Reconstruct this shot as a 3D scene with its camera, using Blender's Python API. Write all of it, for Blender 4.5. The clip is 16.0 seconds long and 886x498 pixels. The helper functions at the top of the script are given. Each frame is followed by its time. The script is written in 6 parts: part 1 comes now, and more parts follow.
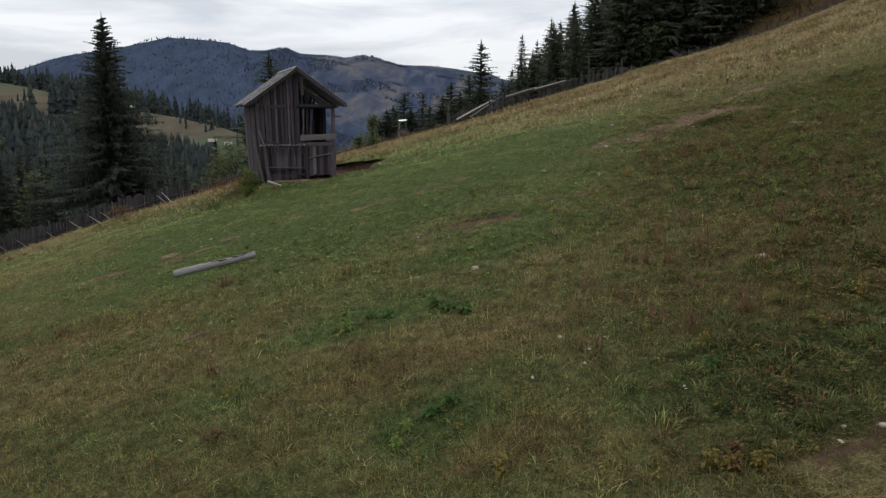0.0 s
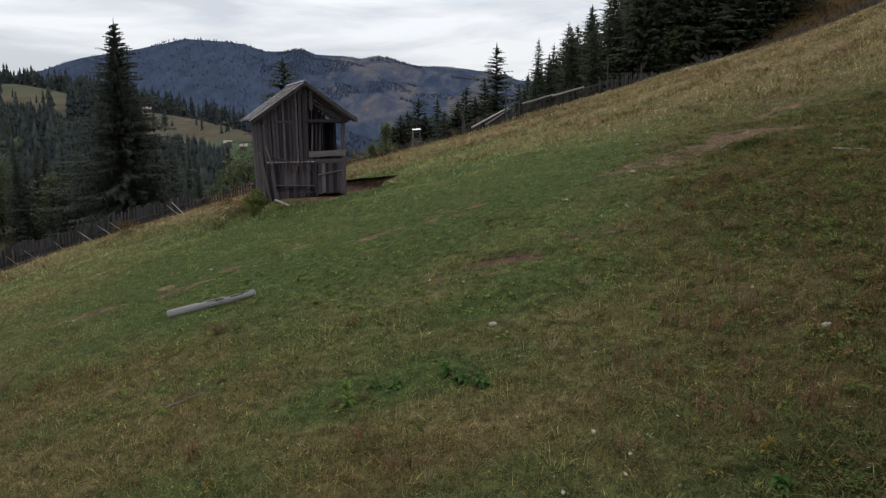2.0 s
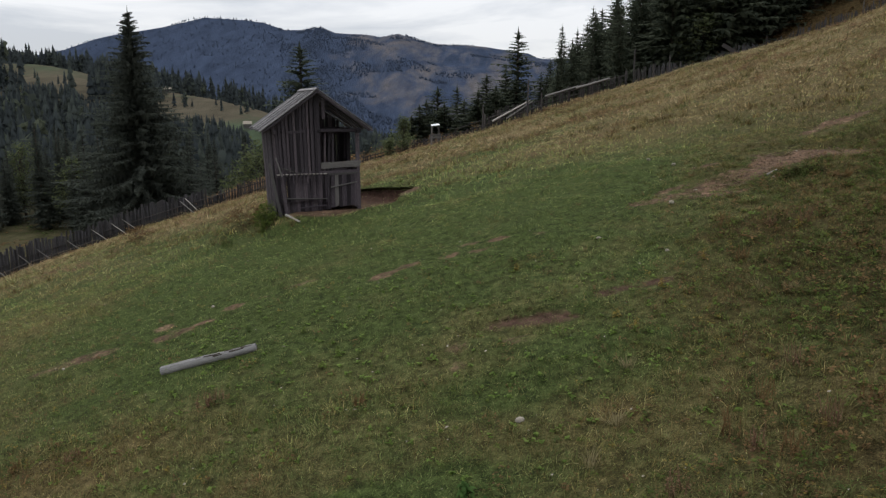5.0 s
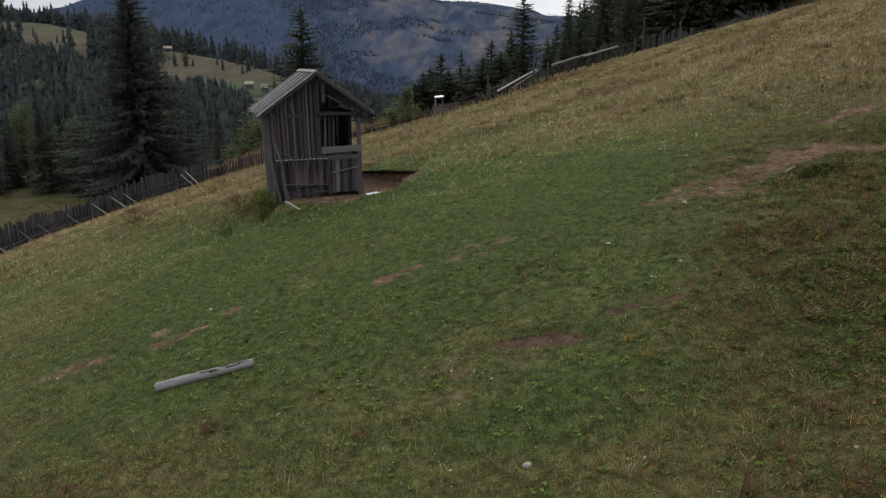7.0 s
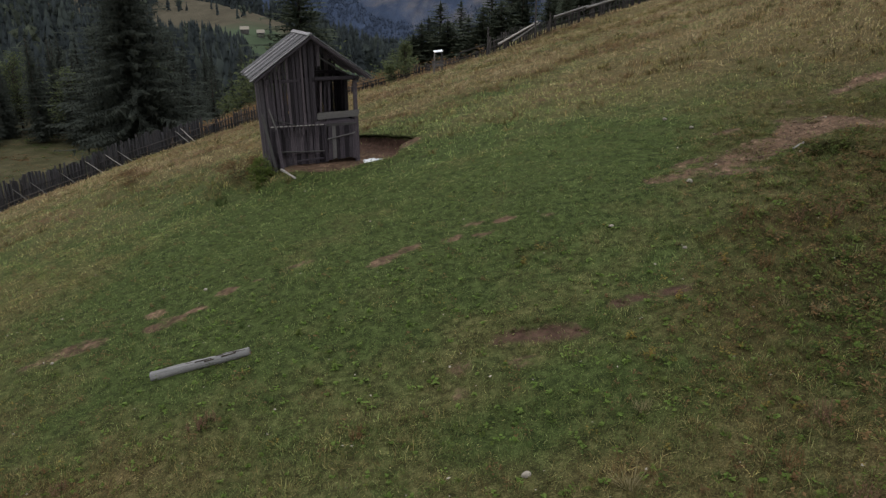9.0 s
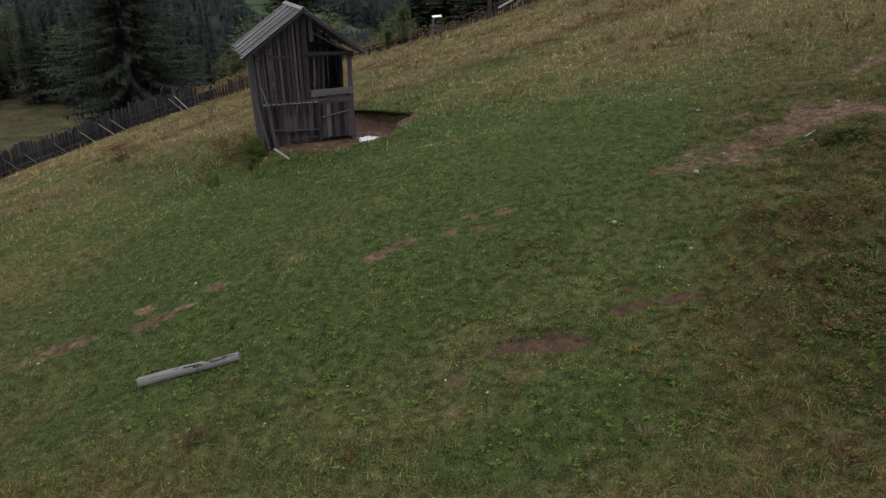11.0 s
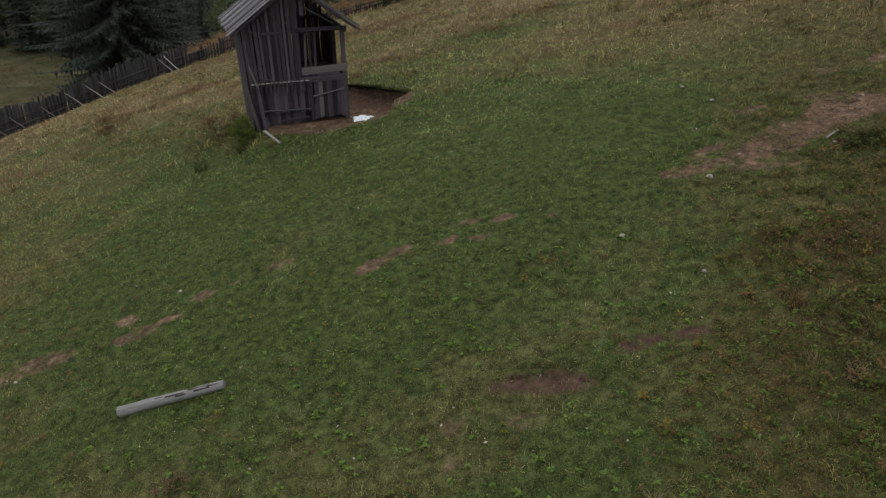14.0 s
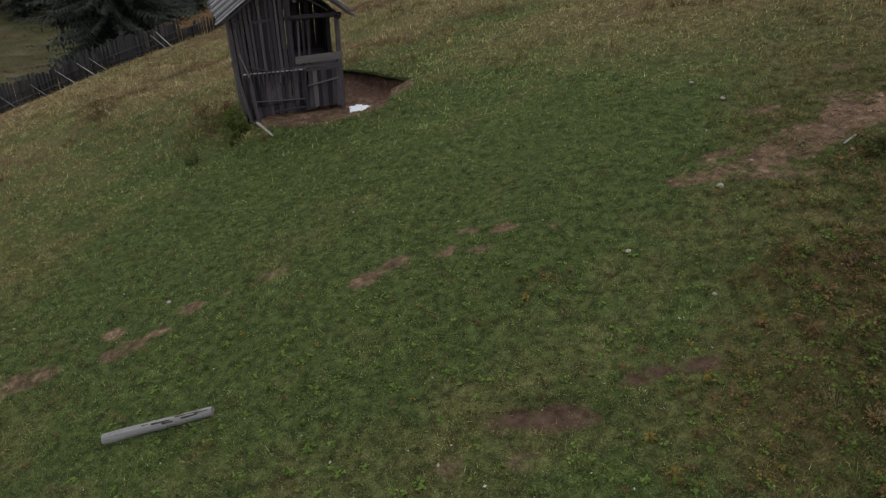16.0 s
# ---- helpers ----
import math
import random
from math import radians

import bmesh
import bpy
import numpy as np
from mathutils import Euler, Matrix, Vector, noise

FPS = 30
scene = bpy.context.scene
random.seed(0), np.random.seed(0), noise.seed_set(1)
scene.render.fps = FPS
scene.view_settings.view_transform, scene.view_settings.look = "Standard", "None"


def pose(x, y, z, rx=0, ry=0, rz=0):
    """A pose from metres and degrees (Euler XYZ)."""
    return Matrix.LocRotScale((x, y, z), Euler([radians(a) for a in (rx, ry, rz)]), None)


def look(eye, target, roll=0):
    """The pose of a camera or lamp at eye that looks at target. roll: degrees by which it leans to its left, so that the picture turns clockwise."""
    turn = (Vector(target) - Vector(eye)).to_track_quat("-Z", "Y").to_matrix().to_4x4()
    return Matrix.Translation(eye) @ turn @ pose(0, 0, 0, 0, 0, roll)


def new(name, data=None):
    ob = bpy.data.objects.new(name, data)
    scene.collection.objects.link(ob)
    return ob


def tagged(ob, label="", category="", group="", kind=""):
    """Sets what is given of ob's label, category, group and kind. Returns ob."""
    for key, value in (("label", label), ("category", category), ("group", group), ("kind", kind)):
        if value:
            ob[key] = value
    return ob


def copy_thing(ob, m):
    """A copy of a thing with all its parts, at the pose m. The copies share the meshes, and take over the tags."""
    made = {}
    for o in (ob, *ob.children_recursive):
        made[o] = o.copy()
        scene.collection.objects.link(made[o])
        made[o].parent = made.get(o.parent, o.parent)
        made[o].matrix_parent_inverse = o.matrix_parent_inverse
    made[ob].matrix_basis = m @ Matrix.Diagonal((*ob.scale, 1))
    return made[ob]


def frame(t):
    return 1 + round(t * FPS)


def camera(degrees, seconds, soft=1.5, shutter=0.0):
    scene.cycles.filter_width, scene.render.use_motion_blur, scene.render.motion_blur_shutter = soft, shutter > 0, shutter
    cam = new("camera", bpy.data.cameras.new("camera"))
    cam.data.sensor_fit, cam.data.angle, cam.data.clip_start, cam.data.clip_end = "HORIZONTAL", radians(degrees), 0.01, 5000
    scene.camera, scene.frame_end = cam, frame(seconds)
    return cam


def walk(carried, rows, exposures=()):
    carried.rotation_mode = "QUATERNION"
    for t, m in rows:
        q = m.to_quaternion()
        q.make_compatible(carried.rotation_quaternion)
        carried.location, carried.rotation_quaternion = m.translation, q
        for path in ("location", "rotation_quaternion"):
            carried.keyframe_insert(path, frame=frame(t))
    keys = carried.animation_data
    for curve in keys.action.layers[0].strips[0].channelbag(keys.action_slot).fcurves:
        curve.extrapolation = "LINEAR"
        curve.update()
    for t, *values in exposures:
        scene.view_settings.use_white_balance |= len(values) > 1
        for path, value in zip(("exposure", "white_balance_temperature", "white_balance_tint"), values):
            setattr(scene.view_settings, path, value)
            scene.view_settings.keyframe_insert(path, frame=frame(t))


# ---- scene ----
cam = camera(63.6, 16.0, soft=1.35)
METRES, EYE, TILT, LEAN, TURN = 10.0, 0.0, -10.0, 0.0, 0.0
ROWS = [
    (0.0, 0.0, 0.0, 0.0, 0.0, 0.0, -0.0),
    (0.5, 0.0023, 0.0382, 0.0205, 0.32, 0.02, -0.06),
    (1.0, 0.0024, 0.0735, 0.0423, 0.6, 0.03, -0.1),
    (1.5, 0.0016, 0.1072, 0.0661, 0.89, 0.04, -0.14),
    (2.0, 0.0007, 0.139, 0.0902, 1.16, 0.04, -0.19),
    (2.5, 0.0008, 0.1708, 0.1141, 1.44, -0.02, -0.24),
    (3.0, 0.0012, 0.2013, 0.1387, 1.72, -0.22, -0.28),
    (3.5, 0.0007, 0.2301, 0.1654, 2.0, -0.51, -0.3),
    (4.0, -0.001, 0.2563, 0.1903, 2.25, -0.78, -0.34),
    (6.5, -0.0086, 0.3624, 0.3243, 3.01, -3.83, -0.44),
    (7.0, -0.0088, 0.3752, 0.3484, 3.0, -4.82, -0.42),
    (7.5, -0.0099, 0.3864, 0.3696, 3.0, -5.88, -0.41),
    (8.0, -0.0101, 0.3963, 0.3883, 2.99, -6.94, -0.39),
    (8.5, -0.0102, 0.4077, 0.4064, 2.96, -7.98, -0.38),
    (9.0, -0.009, 0.4217, 0.4246, 2.97, -9.01, -0.36),
    (11.5, -0.0043, 0.5144, 0.5168, 2.98, -12.98, -0.31),
    (12.0, -0.0038, 0.5349, 0.5365, 2.98, -13.69, -0.32),
    (12.5, -0.0036, 0.5557, 0.5563, 2.99, -14.43, -0.31),
    (13.0, -0.0042, 0.5768, 0.5755, 2.98, -15.15, -0.32),
    (13.5, -0.0045, 0.5984, 0.5944, 3.0, -15.84, -0.32),
    (14.0, -0.005, 0.6197, 0.6136, 2.99, -16.51, -0.32),
    (14.5, -0.0047, 0.6416, 0.6321, 3.0, -17.19, -0.33),
    (15.0, -0.0045, 0.6646, 0.6502, 2.99, -17.84, -0.33),
    (15.5, -0.0046, 0.6883, 0.6684, 3.0, -18.48, -0.32),
    (16.0, -0.0056, 0.7119, 0.6861, 3.01, -19.1, -0.33),
]
walk(cam, [(t, pose(0, 0, EYE, TILT, LEAN, TURN) @ pose(METRES * x, METRES * y, METRES * z, 90 + pitch, roll, yaw)) for t, x, y, z, yaw, pitch, roll in ROWS],
     exposures=[(0.0, -0.02), (4.0, -0.07), (7.0, -0.03), (9.0, -0.04), (11.5, -0.10), (16.0, -0.22)])

# ---- world and sun: a bright overcast sky ----
SUN_UP, SUN_ROUND = 48.0, -35.0
world = bpy.data.worlds.new("sky")
scene.world = world
world.use_nodes = True
wn, wl = world.node_tree.nodes, world.node_tree.links
wn.clear()
w_out = wn.new("ShaderNodeOutputWorld")
w_bg = wn.new("ShaderNodeBackground")
w_sky = wn.new("ShaderNodeTexSky")
w_sky.sky_type = "NISHITA"
w_sky.sun_disc = False
w_sky.sun_elevation, w_sky.sun_rotation = radians(SUN_UP), radians(SUN_ROUND)
w_dim = wn.new("ShaderNodeVectorMath")
w_dim.operation = "SCALE"
w_dim.inputs["Scale"].default_value = 0.1
w_co = wn.new("ShaderNodeTexCoord")
w_map = wn.new("ShaderNodeMapping")
w_map.inputs["Scale"].default_value = (2.0, 2.0, 11.0)
w_noise = wn.new("ShaderNodeTexNoise")
w_noise.inputs["Scale"].default_value = 2.1
w_noise.inputs["Detail"].default_value = 7
w_noise.inputs["Roughness"].default_value = 0.55
w_noise.inputs["Distortion"].default_value = 0.35
w_ramp = wn.new("ShaderNodeValToRGB")
w_ramp.color_ramp.elements[0].position, w_ramp.color_ramp.elements[0].color = 0.36, (0.66, 0.695, 0.765, 1)
w_ramp.color_ramp.elements[1].position, w_ramp.color_ramp.elements[1].color = 0.60, (1.0, 1.01, 1.04, 1)
# an overcast sky is brighter overhead than at the horizon
w_axes = wn.new("ShaderNodeSeparateXYZ")
w_up = wn.new("ShaderNodeMath")
w_up.operation = "MAXIMUM"
w_up.inputs[1].default_value = 0.0
w_gain = wn.new("ShaderNodeMath")
w_gain.operation = "MULTIPLY_ADD"
w_gain.inputs[1].default_value, w_gain.inputs[2].default_value = 1.36, 1.03
w_lit = wn.new("ShaderNodeVectorMath")
w_lit.operation = "SCALE"
wl.new(w_co.outputs["Generated"], w_axes.inputs[0])
wl.new(w_axes.outputs[2], w_up.inputs[0])
wl.new(w_up.outputs[0], w_gain.inputs[0])
wl.new(w_gain.outputs[0], w_lit.inputs["Scale"])
w_mix = wn.new("ShaderNodeMix")
w_mix.data_type = "RGBA"
w_mix.inputs[0].default_value = 0.88
wl.new(w_sky.outputs[0], w_dim.inputs[0])
wl.new(w_co.outputs["Generated"], w_map.inputs[0])
wl.new(w_map.outputs[0], w_noise.inputs["Vector"])
wl.new(w_noise.outputs[0], w_ramp.inputs[0])
wl.new(w_dim.outputs[0], w_mix.inputs[6])
wl.new(w_ramp.outputs[0], w_mix.inputs[7])
wl.new(w_mix.outputs[2], w_lit.inputs[0])
wl.new(w_lit.outputs[0], w_bg.inputs[0])
w_bg.inputs[1].default_value = 0.83
wl.new(w_bg.outputs[0], w_out.inputs[0])
sun_data = bpy.data.lights.new("sun", "SUN")
sun_data.energy, sun_data.angle, sun_data.color = 0.6, radians(25), (1.0, 0.95, 0.88)
sun = new("sun", sun_data)
sun.matrix_world = look((0, 0, 60), (60 * math.sin(radians(SUN_ROUND)) * -1, -60 * math.cos(radians(SUN_ROUND)), 60 - 60 * math.tan(radians(SUN_UP))))


# ---- materials ----
class Nodes:
    """A short way to wire a principled material."""

    def __init__(self, name, rough=0.85, spec=0.25):
        self.mat = bpy.data.materials.new(name)
        self.mat.use_nodes = True
        self.t = self.mat.node_tree
        self.b = self.t.nodes["Principled BSDF"]
        self.b.inputs["Roughness"].default_value = rough
        self.b.inputs["Specular IOR Level"].default_value = spec

    def put(self, a, b):
        self.t.links.new(a, b)

    def where(self, stretch=(1, 1, 1), generated=False):
        co = self.t.nodes.new("ShaderNodeTexCoord")
        m = self.t.nodes.new("ShaderNodeMapping")
        m.inputs["Scale"].default_value = stretch
        self.put(co.outputs["Generated" if generated else "Object"], m.inputs[0])
        return m.outputs[0]

    def place(self, stretch=(1, 1, 1)):
        g = self.t.nodes.new("ShaderNodeNewGeometry")
        m = self.t.nodes.new("ShaderNodeMapping")
        m.inputs["Scale"].default_value = stretch
        self.put(g.outputs["Position"], m.inputs[0])
        return m.outputs[0]

    def noise(self, scale, detail=5, rough=0.6, at=None, distort=0.0):
        n = self.t.nodes.new("ShaderNodeTexNoise")
        n.inputs["Scale"].default_value = scale
        n.inputs["Detail"].default_value = detail
        n.inputs["Roughness"].default_value = rough
        n.inputs["Distortion"].default_value = distort
        if at:
            self.put(at, n.inputs["Vector"])
        return n.outputs[0]

    def ramp(self, fac, *stops):
        r = self.t.nodes.new("ShaderNodeValToRGB")
        e = r.color_ramp.elements
        while len(e) < len(stops):
            e.new(0.5)
        for k, (p, c) in zip(e, stops):
            k.position = p
            k.color = (*c, 1) if len(c) == 3 else c
        self.put(fac, r.inputs[0])
        return r.outputs[0]

    def mix(self, fac, a, b, how="MIX"):
        m = self.t.nodes.new("ShaderNodeMix")
        m.data_type, m.blend_type = "RGBA", how
        for s, v in ((m.inputs[0], fac), (m.inputs[6], a), (m.inputs[7], b)):
            if isinstance(v, (int, float)):
                s.default_value = v
            elif isinstance(v, tuple):
                s.default_value = (*v, 1)
            else:
                self.put(v, s)
        return m.outputs[2]

    def sums(self, op, a, b):
        m = self.t.nodes.new("ShaderNodeMath")
        m.operation = op
        for s, v in zip(m.inputs, (a, b)):
            if isinstance(v, (int, float)):
                s.default_value = v
            else:
                self.put(v, s)
        return m.outputs[0]

    def attr(self, name):
        a = self.t.nodes.new("ShaderNodeAttribute")
        a.attribute_name = name
        return a.outputs["Fac"]

    def island(self):
        g = self.t.nodes.new("ShaderNodeNewGeometry")
        return g.outputs["Random Per Island"]

    def chance(self):
        g = self.t.nodes.new("ShaderNodeObjectInfo")
        return g.outputs["Random"]

    def bump(self, height, strength=0.5, distance=0.02):
        b = self.t.nodes.new("ShaderNodeBump")
        b.inputs["Strength"].default_value = strength
        b.inputs["Distance"].default_value = distance
        self.put(height, b.inputs["Height"])
        self.put(b.outputs[0], self.b.inputs["Normal"])

    def thin(self, share):
        """Lets part of the light through, as leaves and blades do."""
        out = self.t.nodes["Material Output"]
        through_leaf = self.t.nodes.new("ShaderNodeBsdfTranslucent")
        both = self.t.nodes.new("ShaderNodeMixShader")
        both.inputs[0].default_value = share
        source = self.b.inputs["Base Color"]
        if source.is_linked:
            self.put(source.links[0].from_socket, through_leaf.inputs[0])
        else:
            through_leaf.inputs[0].default_value = source.default_value
        self.put(self.b.outputs[0], both.inputs[1])
        self.put(through_leaf.outputs[0], both.inputs[2])
        self.put(both.outputs[0], out.inputs[0])
        return self.mat

    def colour(self, c):
        if isinstance(c, tuple):
            self.b.inputs["Base Color"].default_value = (*c, 1)
        else:
            self.put(c, self.b.inputs["Base Color"])
        return self.mat


def steps(*stops):
    """Stops for a grey ramp."""
    return [(p, (v, v, v)) for p, v in stops]


BLACK, WHITE = (0, 0, 0), (1, 1, 1)


def make_ground():
    n = Nodes("meadow", 0.95, 0.04)
    at = n.place()
    fine = n.sums("ADD", n.sums("MULTIPLY", n.noise(34.0, 6, 0.8, at), 0.6), n.sums("MULTIPLY", n.noise(5.0, 5, 0.7, at), 0.4))
    mid = n.noise(1.1, 5, 0.6, at)
    wide = n.noise(0.16, 4, 0.55, at)
    dry = n.sums("ADD", n.attr("dry"), n.sums("MULTIPLY", n.sums("SUBTRACT", mid, 0.5), 0.9))
    dry = n.sums("ADD", dry, n.sums("MULTIPLY", n.sums("SUBTRACT", wide, 0.5), 0.7))
    green = n.ramp(fine, (0.42, (0.013, 0.019, 0.007)), (0.5, (0.042, 0.056, 0.017)), (0.59, (0.090, 0.115, 0.037)))
    straw = n.ramp(fine, (0.41, (0.034, 0.026, 0.012)), (0.5, (0.100, 0.075, 0.034)), (0.6, (0.217, 0.171, 0.082)))
    grass = n.mix(n.ramp(dry, *steps((0.18, 0.0), (1.02, 1.0))), green, straw)
    rust = n.ramp(fine, (0.42, (0.018, 0.013, 0.006)), (0.58, (0.080, 0.050, 0.021)))
    weed = n.sums("ADD", n.attr("weed"), n.sums("MULTIPLY", n.sums("SUBTRACT", n.noise(2.3, 5, 0.65, at), 0.5), 1.1))
    grass = n.mix(n.ramp(weed, *steps((0.35, 0.0), (0.9, 0.75))), grass, rust)
    soil = n.ramp(n.noise(5.0, 7, 0.75, at), (0.3, (0.042, 0.028, 0.018)), (0.52, (0.138, 0.086, 0.056)), (0.74, (0.35, 0.236, 0.162)))
    soil = n.mix(n.ramp(n.noise(1.4, 5, 0.7, at, 0.5), *steps((0.42, 0.0), (0.62, 0.7))), soil, n.ramp(fine, (0.4, (0.030, 0.021, 0.013)), (0.62, (0.10, 0.070, 0.045))))
    # cut earth gets a darker soil colour that includes the shade of the cuts
    soil = n.mix(n.attr("dark_earth"), soil, n.ramp(n.noise(7.0, 6, 0.7, at), (0.3, (0.028, 0.017, 0.013)), (0.7, (0.112, 0.066, 0.048))))
    bare = n.sums("ADD", n.attr("bare"), n.sums("MULTIPLY", n.sums("SUBTRACT", n.noise(2.6, 8, 0.72, at, 0.6), 0.5), 1.45))
    # deep shade among the rank growth is put into this ground colour
    rank_shade = n.ramp(fine, (0.42, (0.010, 0.010, 0.005)), (0.52, (0.036, 0.036, 0.015)), (0.62, (0.085, 0.074, 0.034)))
    grass = n.mix(n.sums("MULTIPLY", n.attr("rank"), 0.5), grass, rank_shade)
    col = n.mix(n.ramp(bare, *steps((0.40, 0.0), (0.68, 1.0))), grass, soil)
    wood = n.ramp(n.noise(0.16, 7, 0.72, at), (0.36, (0.022, 0.022, 0.011)), (0.52, (0.050, 0.046, 0.026)), (0.66, (0.095, 0.082, 0.050)))
    col = n.mix(n.attr("wood"), col, wood)
    n.bump(n.sums("ADD", n.sums("MULTIPLY", fine, 0.5), mid), 0.8, 0.09)
    return n.colour(col)


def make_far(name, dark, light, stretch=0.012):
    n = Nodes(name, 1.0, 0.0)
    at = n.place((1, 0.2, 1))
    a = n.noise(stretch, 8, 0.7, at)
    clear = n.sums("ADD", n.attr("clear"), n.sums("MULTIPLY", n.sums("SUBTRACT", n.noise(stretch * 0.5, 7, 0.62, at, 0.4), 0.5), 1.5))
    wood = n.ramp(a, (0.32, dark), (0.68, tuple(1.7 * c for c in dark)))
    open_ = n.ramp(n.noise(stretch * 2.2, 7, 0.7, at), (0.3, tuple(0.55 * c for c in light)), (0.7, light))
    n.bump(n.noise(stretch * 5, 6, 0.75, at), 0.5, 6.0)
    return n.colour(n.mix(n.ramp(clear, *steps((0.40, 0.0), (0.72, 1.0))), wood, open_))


def make_blades(name, green_stops, straw_stops, pale_stops, rust_stops):
    n = Nodes(name, 0.75, 0.07)
    r = n.island()
    at = n.place()
    d = n.sums("ADD", n.attr("dry"), n.sums("MULTIPLY", n.sums("SUBTRACT", n.noise(1.1, 5, 0.6, at), 0.5), 0.9))
    d = n.sums("ADD", d, n.sums("MULTIPLY", n.sums("SUBTRACT", n.noise(0.16, 4, 0.55, at), 0.5), 0.7))
    d = n.sums("ADD", d, n.sums("MULTIPLY", n.sums("SUBTRACT", n.sums("FRACT", n.sums("MULTIPLY", r, 17.3), 0.0), 0.5), 0.7))
    c = n.mix(n.ramp(d, *steps((0.22, 0.0), (1.0, 1.0))), n.ramp(r, *green_stops), n.mix(n.attr("pale"), n.ramp(r, *straw_stops), n.ramp(r, *pale_stops)))
    c = n.mix(n.attr("rust"), c, n.ramp(r, *rust_stops))
    tone = n.t.nodes.new("ShaderNodeCombineColor")
    for k in range(3):
        n.put(n.attr("tone"), tone.inputs[k])
    n.colour(n.mix(1.0, c, tone.outputs[0], "MULTIPLY"))
    return n.thin(0.3)


def make_leaf(name, a, b, rough=0.75, gloss=0.08):
    n = Nodes(name, rough, gloss)
    r = n.island()
    v = n.noise(0.9, 3, 0.6, n.place())
    c = n.mix(n.ramp(v, *steps((0.3, 0.0), (0.7, 1.0))), n.ramp(r, (0.0, a), (1.0, b)), n.ramp(r, (0.0, tuple(0.8 * q for q in a)), (1.0, tuple(0.9 * q for q in b))))
    n.colour(c)
    return n.thin(0.45)


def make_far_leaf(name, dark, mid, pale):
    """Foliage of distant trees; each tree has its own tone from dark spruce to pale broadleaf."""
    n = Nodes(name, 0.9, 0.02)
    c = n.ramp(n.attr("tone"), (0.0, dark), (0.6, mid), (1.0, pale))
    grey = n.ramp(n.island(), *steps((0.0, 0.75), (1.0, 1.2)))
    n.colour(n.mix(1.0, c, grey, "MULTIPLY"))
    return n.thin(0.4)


def make_wood(name, dark, mid, light, along=(18, 18, 1.2), spread=1.0):
    n = Nodes(name, 0.88, 0.15)
    at = n.where(along)
    shift = n.t.nodes.new("ShaderNodeVectorMath")
    shift.operation = "ADD"
    n.put(at, shift.inputs[0])
    rand = n.chance()
    n.put(n.sums("MULTIPLY", rand, 37.0), shift.inputs[1])
    at = shift.outputs[0]
    grain = n.noise(2.0, 7, 0.7, at, 0.3)
    stain = n.noise(0.35, 4, 0.6, at)
    c = n.ramp(grain, (0.28, dark), (0.52, mid), (0.8, light))
    c = n.mix(n.ramp(stain, *steps((0.35, 0.0), (0.7, 0.6))), c, dark)
    tone = n.ramp(rand, (0.0, (1 - 0.55 * spread,) * 3), (0.6, (1 - 0.05 * spread,) * 3), (1.0, (1 + 0.5 * spread, 1 + 0.46 * spread, 1 + 0.42 * spread)))
    c = n.mix(1.0, c, tone, "MULTIPLY")
    n.bump(grain, 0.7, 0.006)
    return n.colour(c)


def make_stone_look(name, a, b):
    n = Nodes(name, 0.9, 0.2)
    at = n.place()
    v = n.noise(14, 6, 0.65, at)
    n.bump(v, 0.6, 0.01)
    return n.colour(n.ramp(v, (0.3, a), (0.7, b)))


MEADOW = make_ground()
BLADES = make_blades("grass_blades",
                     [(0.0, (0.033, 0.057, 0.017)), (0.55, (0.106, 0.144, 0.043)), (0.85, (0.173, 0.206, 0.068)), (1.0, (0.246, 0.274, 0.108))],
                     [(0.0, (0.073, 0.053, 0.020)), (0.55, (0.184, 0.136, 0.051)), (0.85, (0.264, 0.206, 0.087)), (1.0, (0.365, 0.298, 0.139))],
                     [(0.0, (0.113, 0.080, 0.044)), (0.55, (0.262, 0.203, 0.115)), (0.85, (0.336, 0.270, 0.163)), (1.0, (0.392, 0.324, 0.204))],
                     [(0.0, (0.058, 0.029, 0.013)), (0.6, (0.121, 0.062, 0.029)), (1.0, (0.213, 0.125, 0.059))])
NEEDLES = make_leaf("spruce_needles", (0.064, 0.078, 0.058), (0.110, 0.124, 0.082), 0.95, 0.0)
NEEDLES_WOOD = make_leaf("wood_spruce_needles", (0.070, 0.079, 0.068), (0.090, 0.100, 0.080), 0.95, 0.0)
# a greyish haze tint is mixed into the foliage colours across the valley
NEEDLES_FAR = make_far_leaf("hazed_far_woods", (0.040, 0.048, 0.050), (0.054, 0.064, 0.061), (0.095, 0.108, 0.074))
# the mountain's trees have the blue of distance haze painted into their needles
NEEDLES_HAZED = make_leaf("hazed_spruce_needles", (0.056, 0.073, 0.110), (0.068, 0.086, 0.122), 0.95, 0.0)
LEAVES = make_leaf("birch_leaves", (0.076, 0.096, 0.044), (0.130, 0.148, 0.068))
WEED_GREEN = make_leaf("weed_leaves", (0.062, 0.092, 0.017), (0.146, 0.182, 0.044))
WEED_DARK = make_leaf("dark_weed_leaves", (0.044, 0.068, 0.017), (0.091, 0.128, 0.037))
WEED_RUST = make_leaf("dry_weed_leaves", (0.090, 0.056, 0.028), (0.19, 0.115, 0.052))
FERN = make_leaf("dead_fern", (0.125, 0.075, 0.035), (0.25, 0.155, 0.070))
WEED_GOLD = make_leaf("yellowing_weed_leaves", (0.15, 0.11, 0.03), (0.26, 0.20, 0.05))
BARK = make_wood("bark", (0.03, 0.024, 0.018), (0.075, 0.06, 0.048), (0.14, 0.12, 0.10), (6, 6, 1.5))
